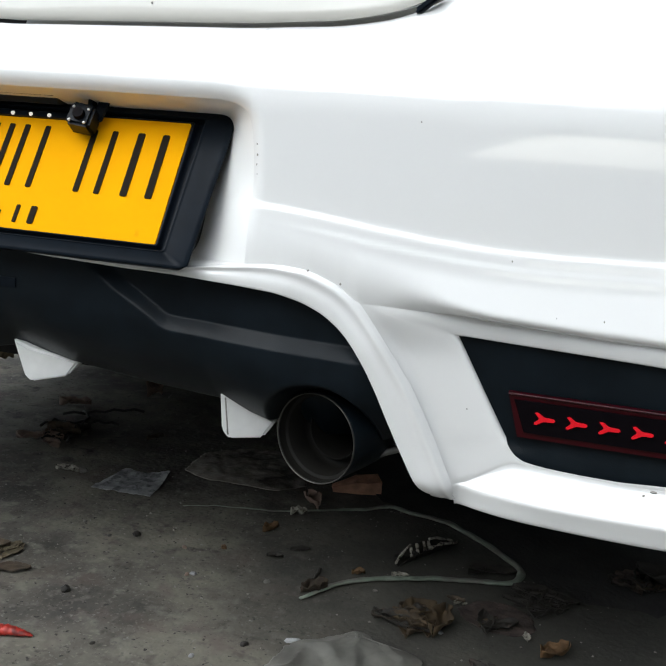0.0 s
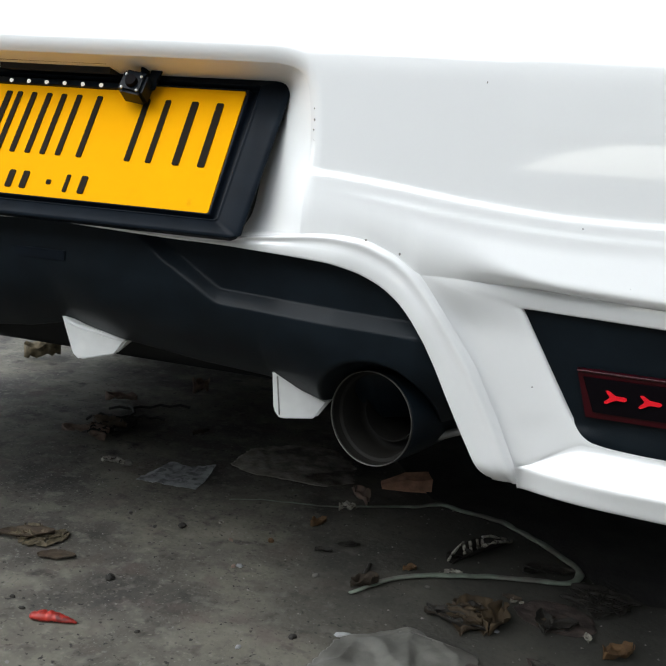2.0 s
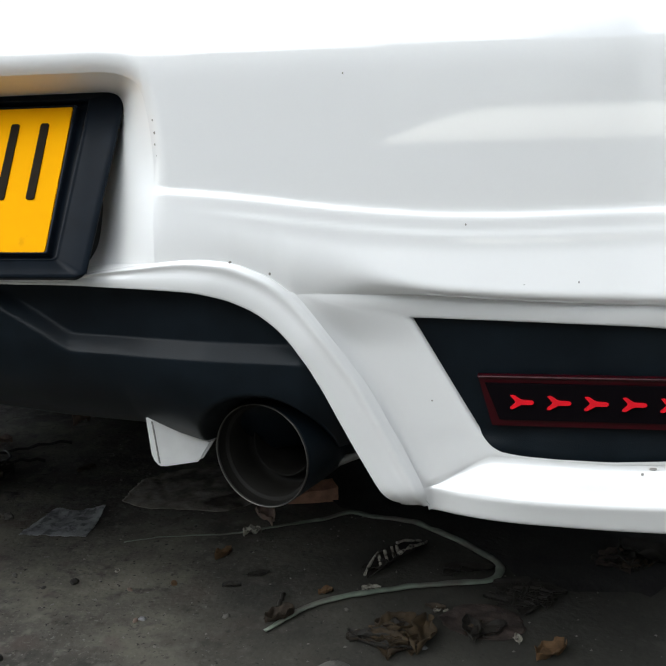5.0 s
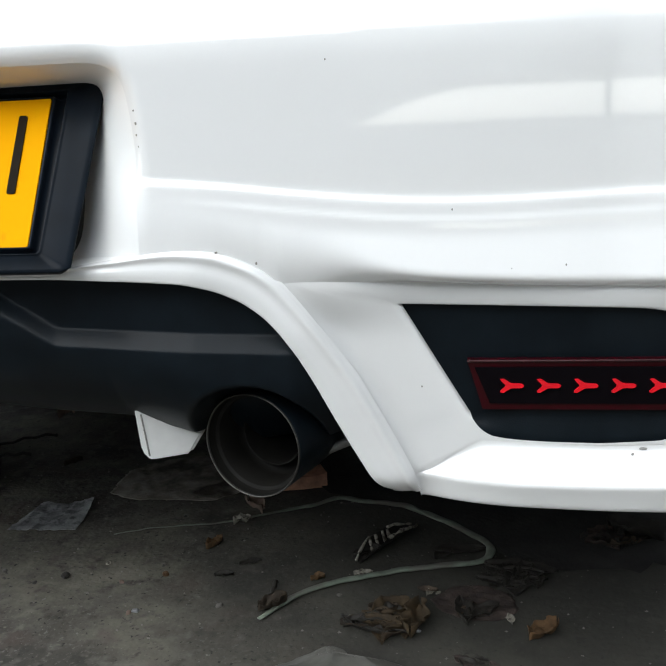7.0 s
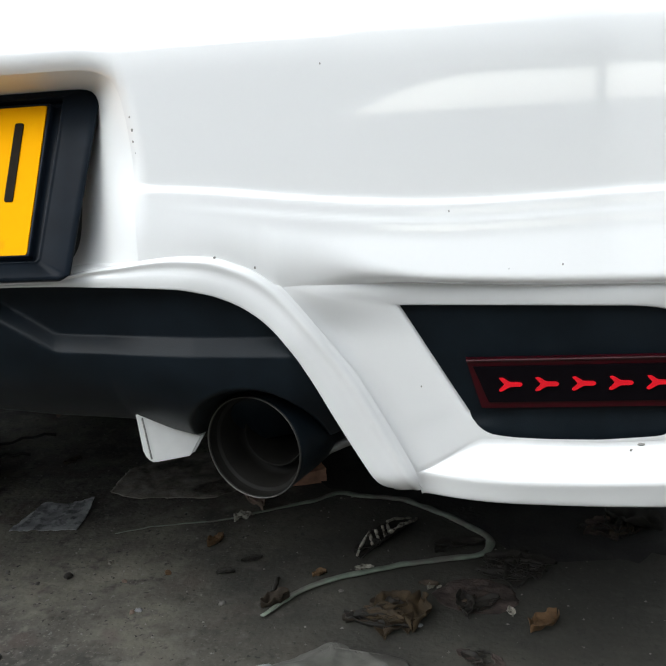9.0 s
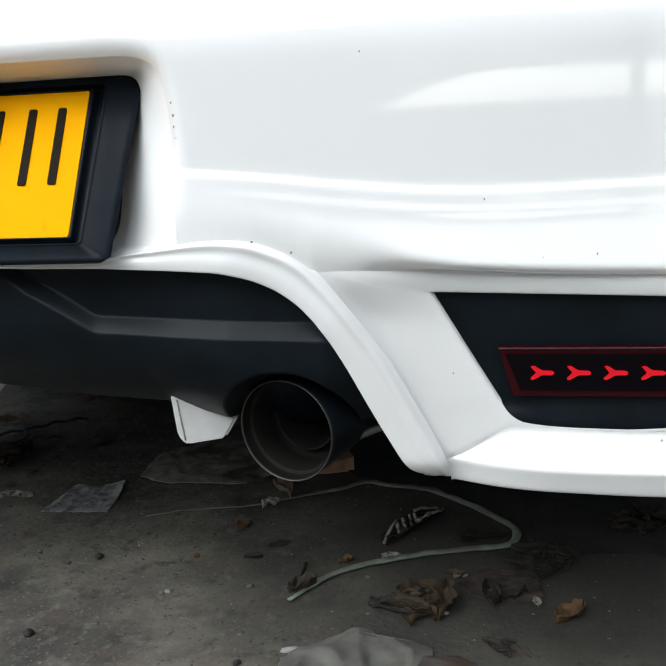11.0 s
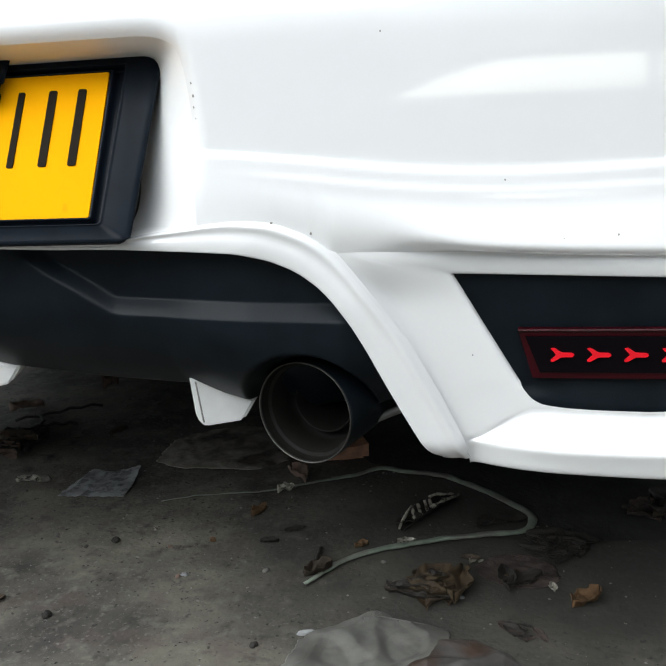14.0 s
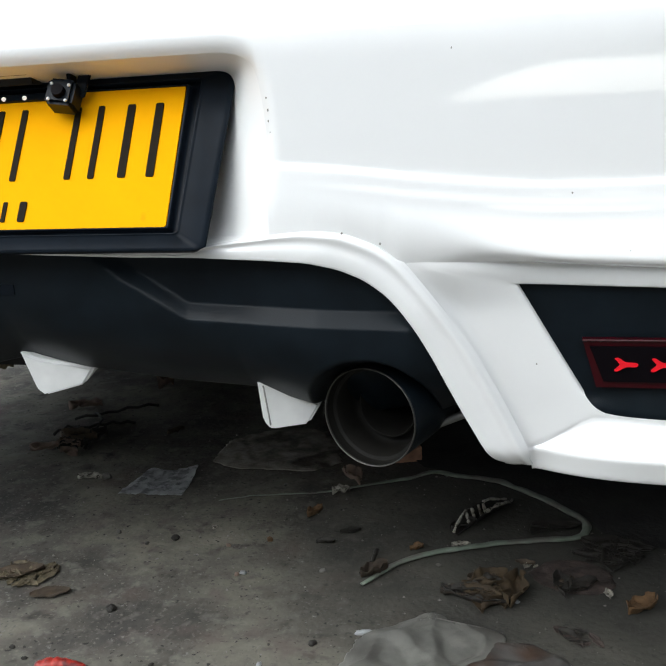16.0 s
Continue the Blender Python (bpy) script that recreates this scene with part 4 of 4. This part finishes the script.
def crumpled(name, outline, mat, height, seed, label, category, cells=16, lift=0.002, freq=22.0, ridged=False, rag=0.004):
    """A thin crumpled sheet over an outline of corners on the ground."""
    p = line(list(outline) + [outline[0]], 160)
    lo, hi = p[:, 1].min(), p[:, 1].max()
    rows = []
    for v in np.linspace(0.004, 0.996, cells * 2):
        y = lo + (hi - lo) * v
        cross = [a[0] + (b[0] - a[0]) * (y - a[1]) / (b[1] - a[1]) for a, b in zip(p[:-1], p[1:]) if (a[1] - y) * (b[1] - y) <= 0 and a[1] != b[1]]
        x0, x1 = min(cross), max(cross)
        row = []
        for u in np.linspace(0, 1, cells * 2):
            x = x0 + (x1 - x0) * u + rag * (noise.noise(Vector((u * 5, v * 14, seed))) + 0.5 * noise.noise(Vector((u * 9, v * 37, seed))))
            q = y + 0.0015 * noise.noise(Vector((u * 14, v * 5, seed + 3)))
            w = Vector((x * freq, q * freq, seed))
            fold = abs(noise.noise(w)) + 0.7 * abs(noise.noise(w * 2.3 + Vector((3, 0, 0)))) + 0.3 * abs(noise.noise(w * 5.1))
            if ridged:
                fold = max(0.0, 1 - 5 * abs(noise.noise(w))) + 0.6 * max(0.0, 1 - 5 * abs(noise.noise(w * 1.7 + Vector((3, 0, 0))))) + 0.35 * noise.noise(w * 0.8) + 0.12 * abs(noise.noise(w * 6.1)) + 0.3
            rim = min(u, 1 - u, v, 1 - v)
            row.append((x, q, gz(x, q) + lift + height * fold * (0.3 + 0.7 * min(1.0, rim * 6))))
        rows.append(row)
    ob = grid(name, rows, mat)
    mod = ob.modifiers.new("sheet", "SOLIDIFY")
    mod.thickness, mod.offset = 0.0006, 0.0
    return tagged(ob, label, category)



def sachet():
    """A flat torn packet with straight edges, one corner folded up."""
    corners = [Vector((-0.377, 0.457, 0)), Vector((-0.267, 0.462, 0)), Vector((-0.274, 0.552, 0)), Vector((-0.369, 0.558, 0))]
    rows = []
    for v in np.linspace(0, 1, 15):
        row = []
        for u in np.linspace(0, 1, 19):
            p = (corners[0] * (1 - u) + corners[1] * u) * (1 - v) + (corners[3] * (1 - u) + corners[2] * u) * v
            rag = 0.003 * noise.noise(Vector((u * 9, v * 9, 3)))
            f = abs(noise.noise(Vector((u * 4, v * 4, 8)))) + 0.5 * abs(noise.noise(Vector((u * 11, v * 11, 2))))
            rise = 0.016 * max(0.0, u + v - 1.55) / 0.45
            x, y = p.x + rag, p.y + rag * 0.8
            row.append((x, y, gz(x, y) + 0.003 + 0.006 * f + rise))
        rows.append(row)
    return grid("torn_sachet", rows, FOIL, thick=0.0008)


tagged(sachet(), "torn grey foil sachet lying flat on the concrete", "wrapper")
crumpled("plastic_sheet", [(0.085, 0.00), (0.096, 0.053), (0.099, 0.090), (0.106, 0.117), (0.124, 0.135), (0.146, 0.150), (0.175, 0.181), (0.195, 0.172), (0.209, 0.150), (0.245, 0.162), (0.272, 0.145), (0.263, 0.108), (0.238, 0.07), (0.215, 0.03), (0.15, -0.03), (0.09, -0.05)], PLASTIC, 0.0052, 9.0, "dusty translucent plastic sheet crumpled on the ground", "plastic sheet", 50, freq=11.0, ridged=True, rag=0.006)
crumpled("plastic_scrap", [(0.205, 0.03), (0.25, 0.13), (0.30, 0.14), (0.35, 0.10), (0.34, 0.02), (0.27, -0.03)], SCRAP, 0.006, 12.0, "brown stained plastic scrap beside the crumpled sheet", "plastic scrap", 24, freq=12.0, ridged=True, rag=0.008)
crumpled("sack_scrap", [(-0.27, 0.60), (-0.275, 0.70), (-0.22, 0.76), (-0.14, 0.79), (-0.07, 0.72), (-0.04, 0.62), (-0.09, 0.575), (-0.21, 0.575)], FLAT_STONE, 0.006, 2.0, "dusty grey sack scrap lying behind the exhaust", "sack", 28, 0.004, freq=9.0, rag=0.009)


def leaf(x, y, size, turn, mat, seed, name="dry_leaf", label="curled dry brown leaf on the concrete", curl=0.5, long=1.0):
    rows = []
    for v in np.linspace(-1, 1, 13):
        row = []
        for u in np.linspace(-1, 1, 19):
            half = 0.52 * max(math.cos(u * math.pi / 2), 0.02) ** 0.6 * (1 + 0.45 * noise.noise(Vector((u * 3, seed, v))) + 0.12 * noise.noise(Vector((u * 8, seed, v * 0.5))))
            a, b = u * size * long, v * half * size
            h = curl * size * (0.55 * v * v + 0.35 * u * u * noise.noise(Vector((seed, u, 1))) + 0.40 * (0.5 + noise.noise(Vector((u * 1.8, v * 1.8, seed)))) + 0.10 * noise.noise(Vector((u * 5, v * 5, seed))))
            c, s = math.cos(radians(turn)), math.sin(radians(turn))
            px, py = x + a * c - b * s, y + a * s + b * c
            row.append((px, py, gz(px, py) + 0.0015 + max(h, 0)))
        rows.append(row)
    ob = grid(name, rows, mat)
    mod = ob.modifiers.new("blade", "SOLIDIFY")
    mod.thickness, mod.offset = 0.0005, 0.0
    return tagged(ob, label, "leaf", "litter on the ground")


def clump(x, y, size, mats, seed, n, label, rise=1.0):
    """A heap of torn leaves, one thing with its leaves as parts."""
    top = new("leaf_clump")
    top.location = (x, y, 0)
    tagged(top, label, "leaves")
    bpy.context.view_layer.update()
    inv = top.matrix_world.inverted()
    r = random.Random(seed)
    for k in range(n):
        a, d = r.uniform(0, 6.28), size * math.sqrt(r.random()) * 0.75
        ob = leaf(x + d * math.cos(a), y + 0.8 * d * math.sin(a), size * (r.uniform(0.55, 0.85) if k < 2 else r.uniform(0.2, 0.5)), r.uniform(0, 360), mats[k % len(mats)], seed + k, "leaf", "", r.uniform(0.35, 0.8) * rise, r.uniform(0.8, 1.5))
        for key in ("label", "category", "group"):
            if key in ob:
                del ob[key]
        ob.parent, ob.matrix_parent_inverse = top, inv
    return top


clump(0.239, 0.238, 0.048, (LEAF_OLIVE, LEAF_OLIVE, LEAF, LEAF_DARK, LEAF_OLIVE), 3, 20, "heap of curled brown dead leaves on the concrete", 0.95)
clump(0.384, 0.374, 0.048, (LEAF_DARK,), 21, 24, "dark rotten leaf heap beside the strap", 0.45)
clump(0.342, 0.276, 0.026, (LEAF_DARK, LEAF_DARK, LEAF), 33, 9, "low heap of dark torn leaves")
clump(-0.371, 0.186, 0.042, (LEAF_TAN, LEAF, LEAF_TAN, LEAF_TAN), 41, 20, "flattened tan dead leaves on the concrete", 0.5)
clump(-0.565, 0.66, 0.05, (LEAF_DARK, LEAF, LEAF_DARK, LEAF_PINK), 55, 16, "tangle of dark twigs and dead leaves")
clump(0.535, 0.495, 0.045, (LEAF_DARK, LEAF_MULCH, LEAF_DARK, LEAF), 67, 18, "dark dry leaves in the shade by the tyre")
clump(0.285, 0.315, 0.016, (LEAF, LEAF_PALE), 71, 4, "few small torn leaves")



def hollow_leaf():
    """A dead leaf curled into a boat, pale along its rim and ribs."""
    a, b = Vector((0.182, 0.390, 0)), Vector((0.249, 0.524, 0))
    way = (b - a).normalized()
    side = Vector((-way.y, way.x, 0))
    top = new("curled_leaf")
    top.location = ((a + b) / 2)[:]
    tagged(top, "dark curled leaf with pale rim and ribs inside the strap loop", "leaf", "litter on the ground")
    bpy.context.view_layer.update()
    inv = top.matrix_world.inverted()

    def at(u, v):
        w = 0.0138 * max(math.sin(math.pi * min(u * 0.94 + 0.05, 1.0)), 0.08) ** 0.7
        p = a + (b - a) * u + side * (v * w)
        return (p.x, p.y, gz(p.x, p.y) + 0.002 + 0.016 * v * v * math.sin(math.pi * min(u + 0.05, 1)) + 0.002 * noise.noise(Vector((u * 6, v, 3))))
    us = np.linspace(0, 1, 22)
    bits = [grid("blade", [[at(u, v) for u in us] for v in np.linspace(-1, 1, 9)], LEAF_DARK, thick=0.0006)]
    for v, u0, u1 in ((-1.02, 0.38, 1.0), (1.02, 0.0, 0.30), (1.02, 0.62, 0.95)):
        bits.append(tube("leaf_rim", [at(u, v) for u in np.linspace(u0, u1, 16)], [0.0022 + 0.0022 * noise.noise(Vector((u * 11, v, 1))) for u in np.linspace(u0, u1, 16)], LEAF_PALE, sides=6))
    for k, u in enumerate((0.24, 0.35, 0.47, 0.55)):
        bits.append(tube("rib", [at(u + 0.05 * v, v * 0.95) for v in np.linspace(0.15, 1, 7)], [0.0030 + 0.0022 * noise.noise(Vector((k * 3.1, v * 4, 2))) for v in np.linspace(0.15, 1, 7)], LEAF_PALE, sides=7))
    for ob in bits:
        ob.parent, ob.matrix_parent_inverse = top, inv


hollow_leaf()
crumpled("leaf_mulch", [(0.285, 0.300), (0.310, 0.335), (0.355, 0.345), (0.385, 0.325), (0.395, 0.285), (0.372, 0.262), (0.335, 0.255), (0.300, 0.275)], LEAF_MULCH, 0.004, 31.0, "flattened reddish brown leaf mulch on the concrete", "leaf mulch", 16, 0.001, 30.0)
leaf(0.318, 0.440, 0.028, 15, LEAF_DARK, 41.0, label="flat dark leaf inside the strap loop", curl=0.25, long=1.3)
leaf(0.295, 0.425, 0.020, 60, LEAF_DARK, 43.0, label="flat dark leaf inside the strap loop", curl=0.25)
leaf(0.190, 0.415, 0.022, 40, LEAF_DARK, 6.0, label="small dark leaf scrap inside the strap loop")
leaf(0.421, 0.236, 0.026, 50, LEAF_ORANGE, 7.0, label="orange brown dry leaf on the concrete", curl=0.7)
leaf(-0.006, 0.556, 0.026, 130, LEAF_PINK, 12.0, label="brown leaf scrap leaning by the strap", curl=0.95)
leaf(-0.012, 0.500, 0.014, 20, LEAF_PALE, 8.5, label="small pale leaf scrap by the strap", curl=1.2)
leaf(-0.455, 0.507, 0.022, 10, LEAF_PALE, 10.0, label="small pale leaf beside the foil sachet")
leaf(-0.034, 0.425, 0.016, 60, LEAF_ORANGE, 11.0, label="small reddish leaf scrap", curl=0.9)
leaf(0.005, 0.340, 0.013, 10, LEAF_DARK, 12.0, label="small dark leaf scrap")
leaf(0.092, 0.262, 0.020, 40, LEAF, 13.0, label="torn leaf at the end of the strap", curl=1.0)
leaf(0.384, 0.264, 0.010, 100, LEAF_PALE, 14.0, label="pale leaf scrap on the concrete")
clump(0.350, 0.165, 0.024, (LEAF_DARK, LEAF_MULCH), 81, 9, "few dark torn leaf scraps on concrete", 0.35)
leaf(-0.313, 0.147, 0.026, 24, LEAF, 16.0, label="dark flattened leaf beside the tan leaves", curl=0.2)
leaf(0.031, 0.381, 0.016, 30, LEAF_DARK, 61.0, label="flat dark leaf scrap on the concrete", curl=0.2)
leaf(0.193, 0.357, 0.013, 10, LEAF_PALE, 62.0, label="pale torn scrap lying on the strap", curl=0.5)
leaf(-0.40, 0.74, 0.02, 60, LEAF, 18.0, label="brown leaf in the shade")
leaf(-1.03, 1.08, 0.045, 40, LEAF_TAN, 19.0, label="brown litter scrap under the car", curl=1.1)
leaf(-0.66, 0.86, 0.035, 20, LEAF_PINK, 63.0, label="brown leaf by the dark twigs", curl=0.6)
leaf(-0.610, 0.618, 0.028, 10, LEAF_PINK, 64.0, label="brown leaf by the dark twigs", curl=0.6)
leaf(-0.553, 0.606, 0.024, -20, LEAF_PINK, 65.0, label="brown leaf by the dark twigs", curl=0.6)
leaf(-0.541, 1.008, 0.03, 80, LEAF_PINK, 20.0, label="brown paper scrap standing under the car", curl=1.5)
leaf(0.135, 0.337, 0.010, 30, LEAF_ORANGE, 23.0, label="tiny orange leaf scrap on the strap", curl=0.9)

def red_scrap():
    """A crumpled red tube end, blunt at one end and drawn out at the other."""
    pts = line([(-0.242, -0.002), (-0.236, 0.001), (-0.222, 0.005), (-0.207, 0.0085), (-0.196, 0.0115), (-0.188, 0.0135)], 24)
    wide = np.interp(np.linspace(0, 1, 24), [0, 0.06, 0.3, 0.6, 0.9, 1], [0.0035, 0.0065, 0.0085, 0.0068, 0.0035, 0.0012])
    wide = [w * (1 + 0.22 * noise.noise(Vector((k * 0.55, 4.0, 0)))) for k, w in enumerate(wide)]
    ob = tube("plastic_plug", [(x, y, gz(x, y) + 0.001 + w * 0.7) for (x, y), w in zip(pts, wide)], wide, RED_BIT, sides=14, flat=0.75)
    for v in ob.data.vertices:
        v.co.z += 0.0011 * noise.noise(v.co * 260)
        v.co.y += 0.0009 * noise.noise(v.co * 200 + Vector((5, 0, 0)))
    return tagged(ob, "crumpled red plastic plug lying on the concrete", "plug")


red_scrap()


def rock(name, x, y, size, mat, seed, label, flat=0.6, group="pebbles"):
    bm = bmesh.new()
    bmesh.ops.create_icosphere(bm, subdivisions=2, radius=1.0)
    for v in bm.verts:
        k = 1 + 0.35 * noise.noise(v.co * 1.6 + Vector((seed, 0, 0)))
        v.co = Vector((v.co.x * size[0] * k, v.co.y * size[1] * k, v.co.z * size[2] * k))
    bmesh.ops.transform(bm, matrix=pose(x, y, gz(x, y) + size[2] * 0.55, 0, 0, seed * 37 % 360), verts=bm.verts)
    return tagged(part(name, bm, mat, smooth=False), label, "stone", group)


def broken_brick():
    bm = bmesh.new()
    bmesh.ops.create_cube(bm, size=1.0)
    bmesh.ops.scale(bm, vec=(0.085, 0.036, 0.026), verts=bm.verts)
    bmesh.ops.subdivide_edges(bm, edges=bm.edges[:], cuts=3, use_grid_fill=True)
    for v in bm.verts:
        thin = 0.45 + 0.55 * min(1.0, (v.co.x + 0.0425) / 0.045)
        v.co.y, v.co.z = v.co.y * thin, (v.co.z + 0.013) * thin - 0.013
        v.co += Vector([0.004 * noise.noise(v.co * 60 + Vector((k * 9, 0, 0))) for k in range(3)])
    bmesh.ops.transform(bm, matrix=pose(0.043, 0.660, 0.012, 4, 0, 24), verts=bm.verts)
    return tagged(part("brick_piece", bm, BRICK, smooth=False), "broken reddish brick piece lying under the exhaust", "brick")


broken_brick()
rock("foil_scrap", 0.107, 0.128, (0.010, 0.004, 0.003), FOIL, 5.5, "crumpled white foil scrap at the edge of the sheet")
rock("pebble", -0.215, 0.126, (0.0065, 0.0055, 0.0055), LEAF_DARK, 1.0, "small black pebble on the concrete")
for k, (x, y, r, mt) in enumerate([(-0.171, 0.365, 0.0038, LEAF_PALE), (-0.077, 0.339, 0.0048, LEAF_ORANGE), (-0.131, 0.315, 0.0035, LEAF_PINK), (-0.083, 0.243, 0.004, FOIL), (0.054, 0.098, 0.0045, LEAF_DARK), (0.006, 0.049, 0.003, FOIL), (-0.215, 0.322, 0.006, LEAF_DARK), (-0.294, 0.032, 0.0032, LEAF_DARK), (-0.267, 0.015, 0.0030, LEAF_DARK), (-0.116, 0.030, 0.0028, LEAF_DARK), (-0.09, 0.238, 0.0035, LEAF_PINK), (0.005, -0.028, 0.005, LEAF_DARK), (-0.431, 0.52, 0.008, STONE), (0.275, 0.228, 0.0035, FOIL), (0.021, 0.265, 0.004, STONE), (-0.25, 0.30, 0.003, STONE), (-0.31, 0.33, 0.0035, STONE), (0.17, 0.30, 0.003, STONE)]):
    rock("pebble", x, y, (r * 1.3, r, r * 0.7), mt, 2.0 + k, "tiny pebble or chip on the concrete")


def gravel():
    """Grit over the concrete, far too fine to count."""
    r = random.Random(5)
    vs, fs = [], []
    for _ in range(2600):
        x, y = r.uniform(-1.2, 0.8), r.uniform(-0.2, 1.2)
        s = 0.0006 + 0.0022 * r.random() ** 4
        z = gz(x, y)
        n = len(vs)
        for a in range(4):
            t = a * math.pi / 2 + r.uniform(-0.4, 0.4)
            vs.append((x + s * math.cos(t) * r.uniform(0.7, 1.3), y + s * math.sin(t), z - 0.0003))
        vs.append((x, y, z + s * r.uniform(0.5, 1.0)))
        fs += [(n + a, n + (a + 1) % 4, n + 4) for a in range(4)]
    return link("grit", vs, fs, STONE, smooth=False)


tagged(gravel(), "fine grit and chips scattered over the concrete", "grit", kind="stuff")
for k, pts in enumerate(([(-0.634, 0.690), (-0.628, 0.735), (-0.600, 0.730), (-0.590, 0.690)], [(-0.585, 0.620), (-0.555, 0.660), (-0.530, 0.700)], [(-0.530, 0.625), (-0.555, 0.690), (-0.575, 0.780), (-0.615, 0.820)], [(-0.640, 0.780), (-0.590, 0.810), (-0.545, 0.862), (-0.500, 0.880)], [(-0.605, 0.715), (-0.550, 0.760), (-0.500, 0.770)], [(0.075, 0.255), (0.085, 0.285), (0.083, 0.32)])):
    tagged(tube("twig", [(x, y, gz(x, y) + 0.006 + 0.004 * (i % 2)) for i, (x, y) in enumerate(line(pts, 9))], 0.003, LEAF_DARK, sides=6), "thin dark twig on the concrete", "twig", "twigs")


# ---- the street behind the camera ----
def house(x, y, w, d, h, wall, label):
    top = new("house")
    top.location = (x, y, 0)
    tagged(top, label, "house")
    bpy.context.view_layer.update()
    inv = top.matrix_world.inverted()
    bits = [box("wall", (w, d, h), (x, y, h / 2), wall)]
    bm = bmesh.new()
    e = 0.5
    c = [bm.verts.new(v) for v in ((x - w / 2 - e, y - d / 2 - e, h), (x + w / 2 + e, y - d / 2 - e, h), (x + w / 2 + e, y + d / 2 + e, h), (x - w / 2 - e, y + d / 2 + e, h), (x - w / 2 + 1, y, h + 1.3), (x + w / 2 - 1, y, h + 1.3))]
    for f in ((0, 1, 5, 4), (2, 3, 4, 5), (1, 2, 5), (3, 0, 4), (3, 2, 1, 0)):
        bm.faces.new([c[i] for i in f])
    bits.append(part("roof", bm, ROOF_TILE, smooth=False))
    for b in bits:
        b.parent, b.matrix_parent_inverse = top, inv


house(-19.75, -15.5, 40.0, 6.0, 6.2, WALL_GREY, "grey plastered house across the yard with red roof")
for wx in (-0.6, -4.5, -9.0):
    tagged(box("window", (1.4, 0.06, 1.2), (wx, -12.48, 3.7), WINDOW_DARK, bevel=0.02), "dark glazed window of the grey house", "window", "house windows")


def open_house():
    """A pale storey on pillars over a low parapet, open to the horizon between them; unseen, added to shape the
    bumper's reflections.
    """
    top = new("reflected_house")
    top.location = (16.6, -13.2, 0)
    tagged(top, "unseen pale storey on pillars added for the bumper's reflection", "house")
    bpy.context.view_layer.update()
    inv = top.matrix_world.inverted()
    bits = [box("upper_storey", (31.5, 1.4, 5.9), (15.95, -13.2, 4.03), WALL_LIGHT, bevel=0.05), box("parapet", (31.5, 0.2, 0.58), (15.95, -12.6, 0.29), WALL_GREY, bevel=0.02)]
    bits += [box("pillar", (0.16, 0.3, 1.10), (px, -13.2, 0.55), WALL_LIGHT, bevel=0.02) for px in (0.32, 4.9, 9.6, 14.0)]
    bits += [box("downpipe", (0.16, 0.12, 4.6), (px, -12.43, 4.0), WALL_GREY, bevel=0.04) for px in (4.6, 9.2)]
    # panel, bar, infill and wedge only draw light and dark patches in the paint
    bits.append(box("bright_panel", (1.1, 0.10, 0.62), (2.85, -12.46, 1.46), WALL_WHITE, bevel=0.02, label="white panel added as a bright block in the reflection"))
    bits.append(box("grey_bar", (1.7, 0.5, 0.20), (4.3, -12.25, 1.38), WALL_GREY, bevel=0.03, label="grey bar added as a dark smudge in the reflection"))
    bits.append(box("infill_wall", (4.4, 0.2, 0.60), (7.25, -13.0, 0.83), WALL_LIGHT, bevel=0.02))
    bm = bmesh.new()
    shape = [(0.2, 1.12), (3.1, 1.12), (2.0, 1.02), (1.2, 0.86), (0.6, 0.66), (0.2, 0.60)]
    front = [bm.verts.new((x, -12.9, z)) for x, z in shape]
    back = [bm.verts.new((x, -13.3, z)) for x, z in shape]
    bm.faces.new(front)
    bm.faces.new(back[::-1])
    for i in range(len(shape)):
        j = (i + 1) % len(shape)
        bm.faces.new((front[i], back[i], back[j], front[j]))
    bmesh.ops.recalc_face_normals(bm, faces=bm.faces[:])
    bits.append(part("brace", bm, WALL_LIGHT, smooth=False))
    for ob in bits:
        ob.parent, ob.matrix_parent_inverse = top, inv


open_house()
# Out of view; added to cut sky light on the right-hand ground.
sky_blocker = box("sky_block_wall", (0.15, 6.2, 3.2), (1.12, 2.0, 1.60), WALL_GREY, bevel=0.02)
tagged(sky_blocker, "unseen grey wall added beside the car to block sky light", "wall", kind="structure")


# Near-black sheet just above the concrete, from the strap's edge back under the car.
def dark_sheet():
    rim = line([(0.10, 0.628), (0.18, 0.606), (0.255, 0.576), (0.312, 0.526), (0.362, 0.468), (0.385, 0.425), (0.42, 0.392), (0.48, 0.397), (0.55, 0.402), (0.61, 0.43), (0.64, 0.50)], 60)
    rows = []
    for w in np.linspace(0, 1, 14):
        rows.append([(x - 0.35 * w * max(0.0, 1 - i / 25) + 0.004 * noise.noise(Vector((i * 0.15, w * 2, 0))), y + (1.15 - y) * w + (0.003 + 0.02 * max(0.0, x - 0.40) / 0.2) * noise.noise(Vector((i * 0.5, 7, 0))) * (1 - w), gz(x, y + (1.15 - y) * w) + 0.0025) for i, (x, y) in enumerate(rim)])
    return grid("dark_sheet", rows, DARK_GROUND)


tagged(dark_sheet(), "dark sheet on the ground from the strap back under the car", "soil", kind="stuff")
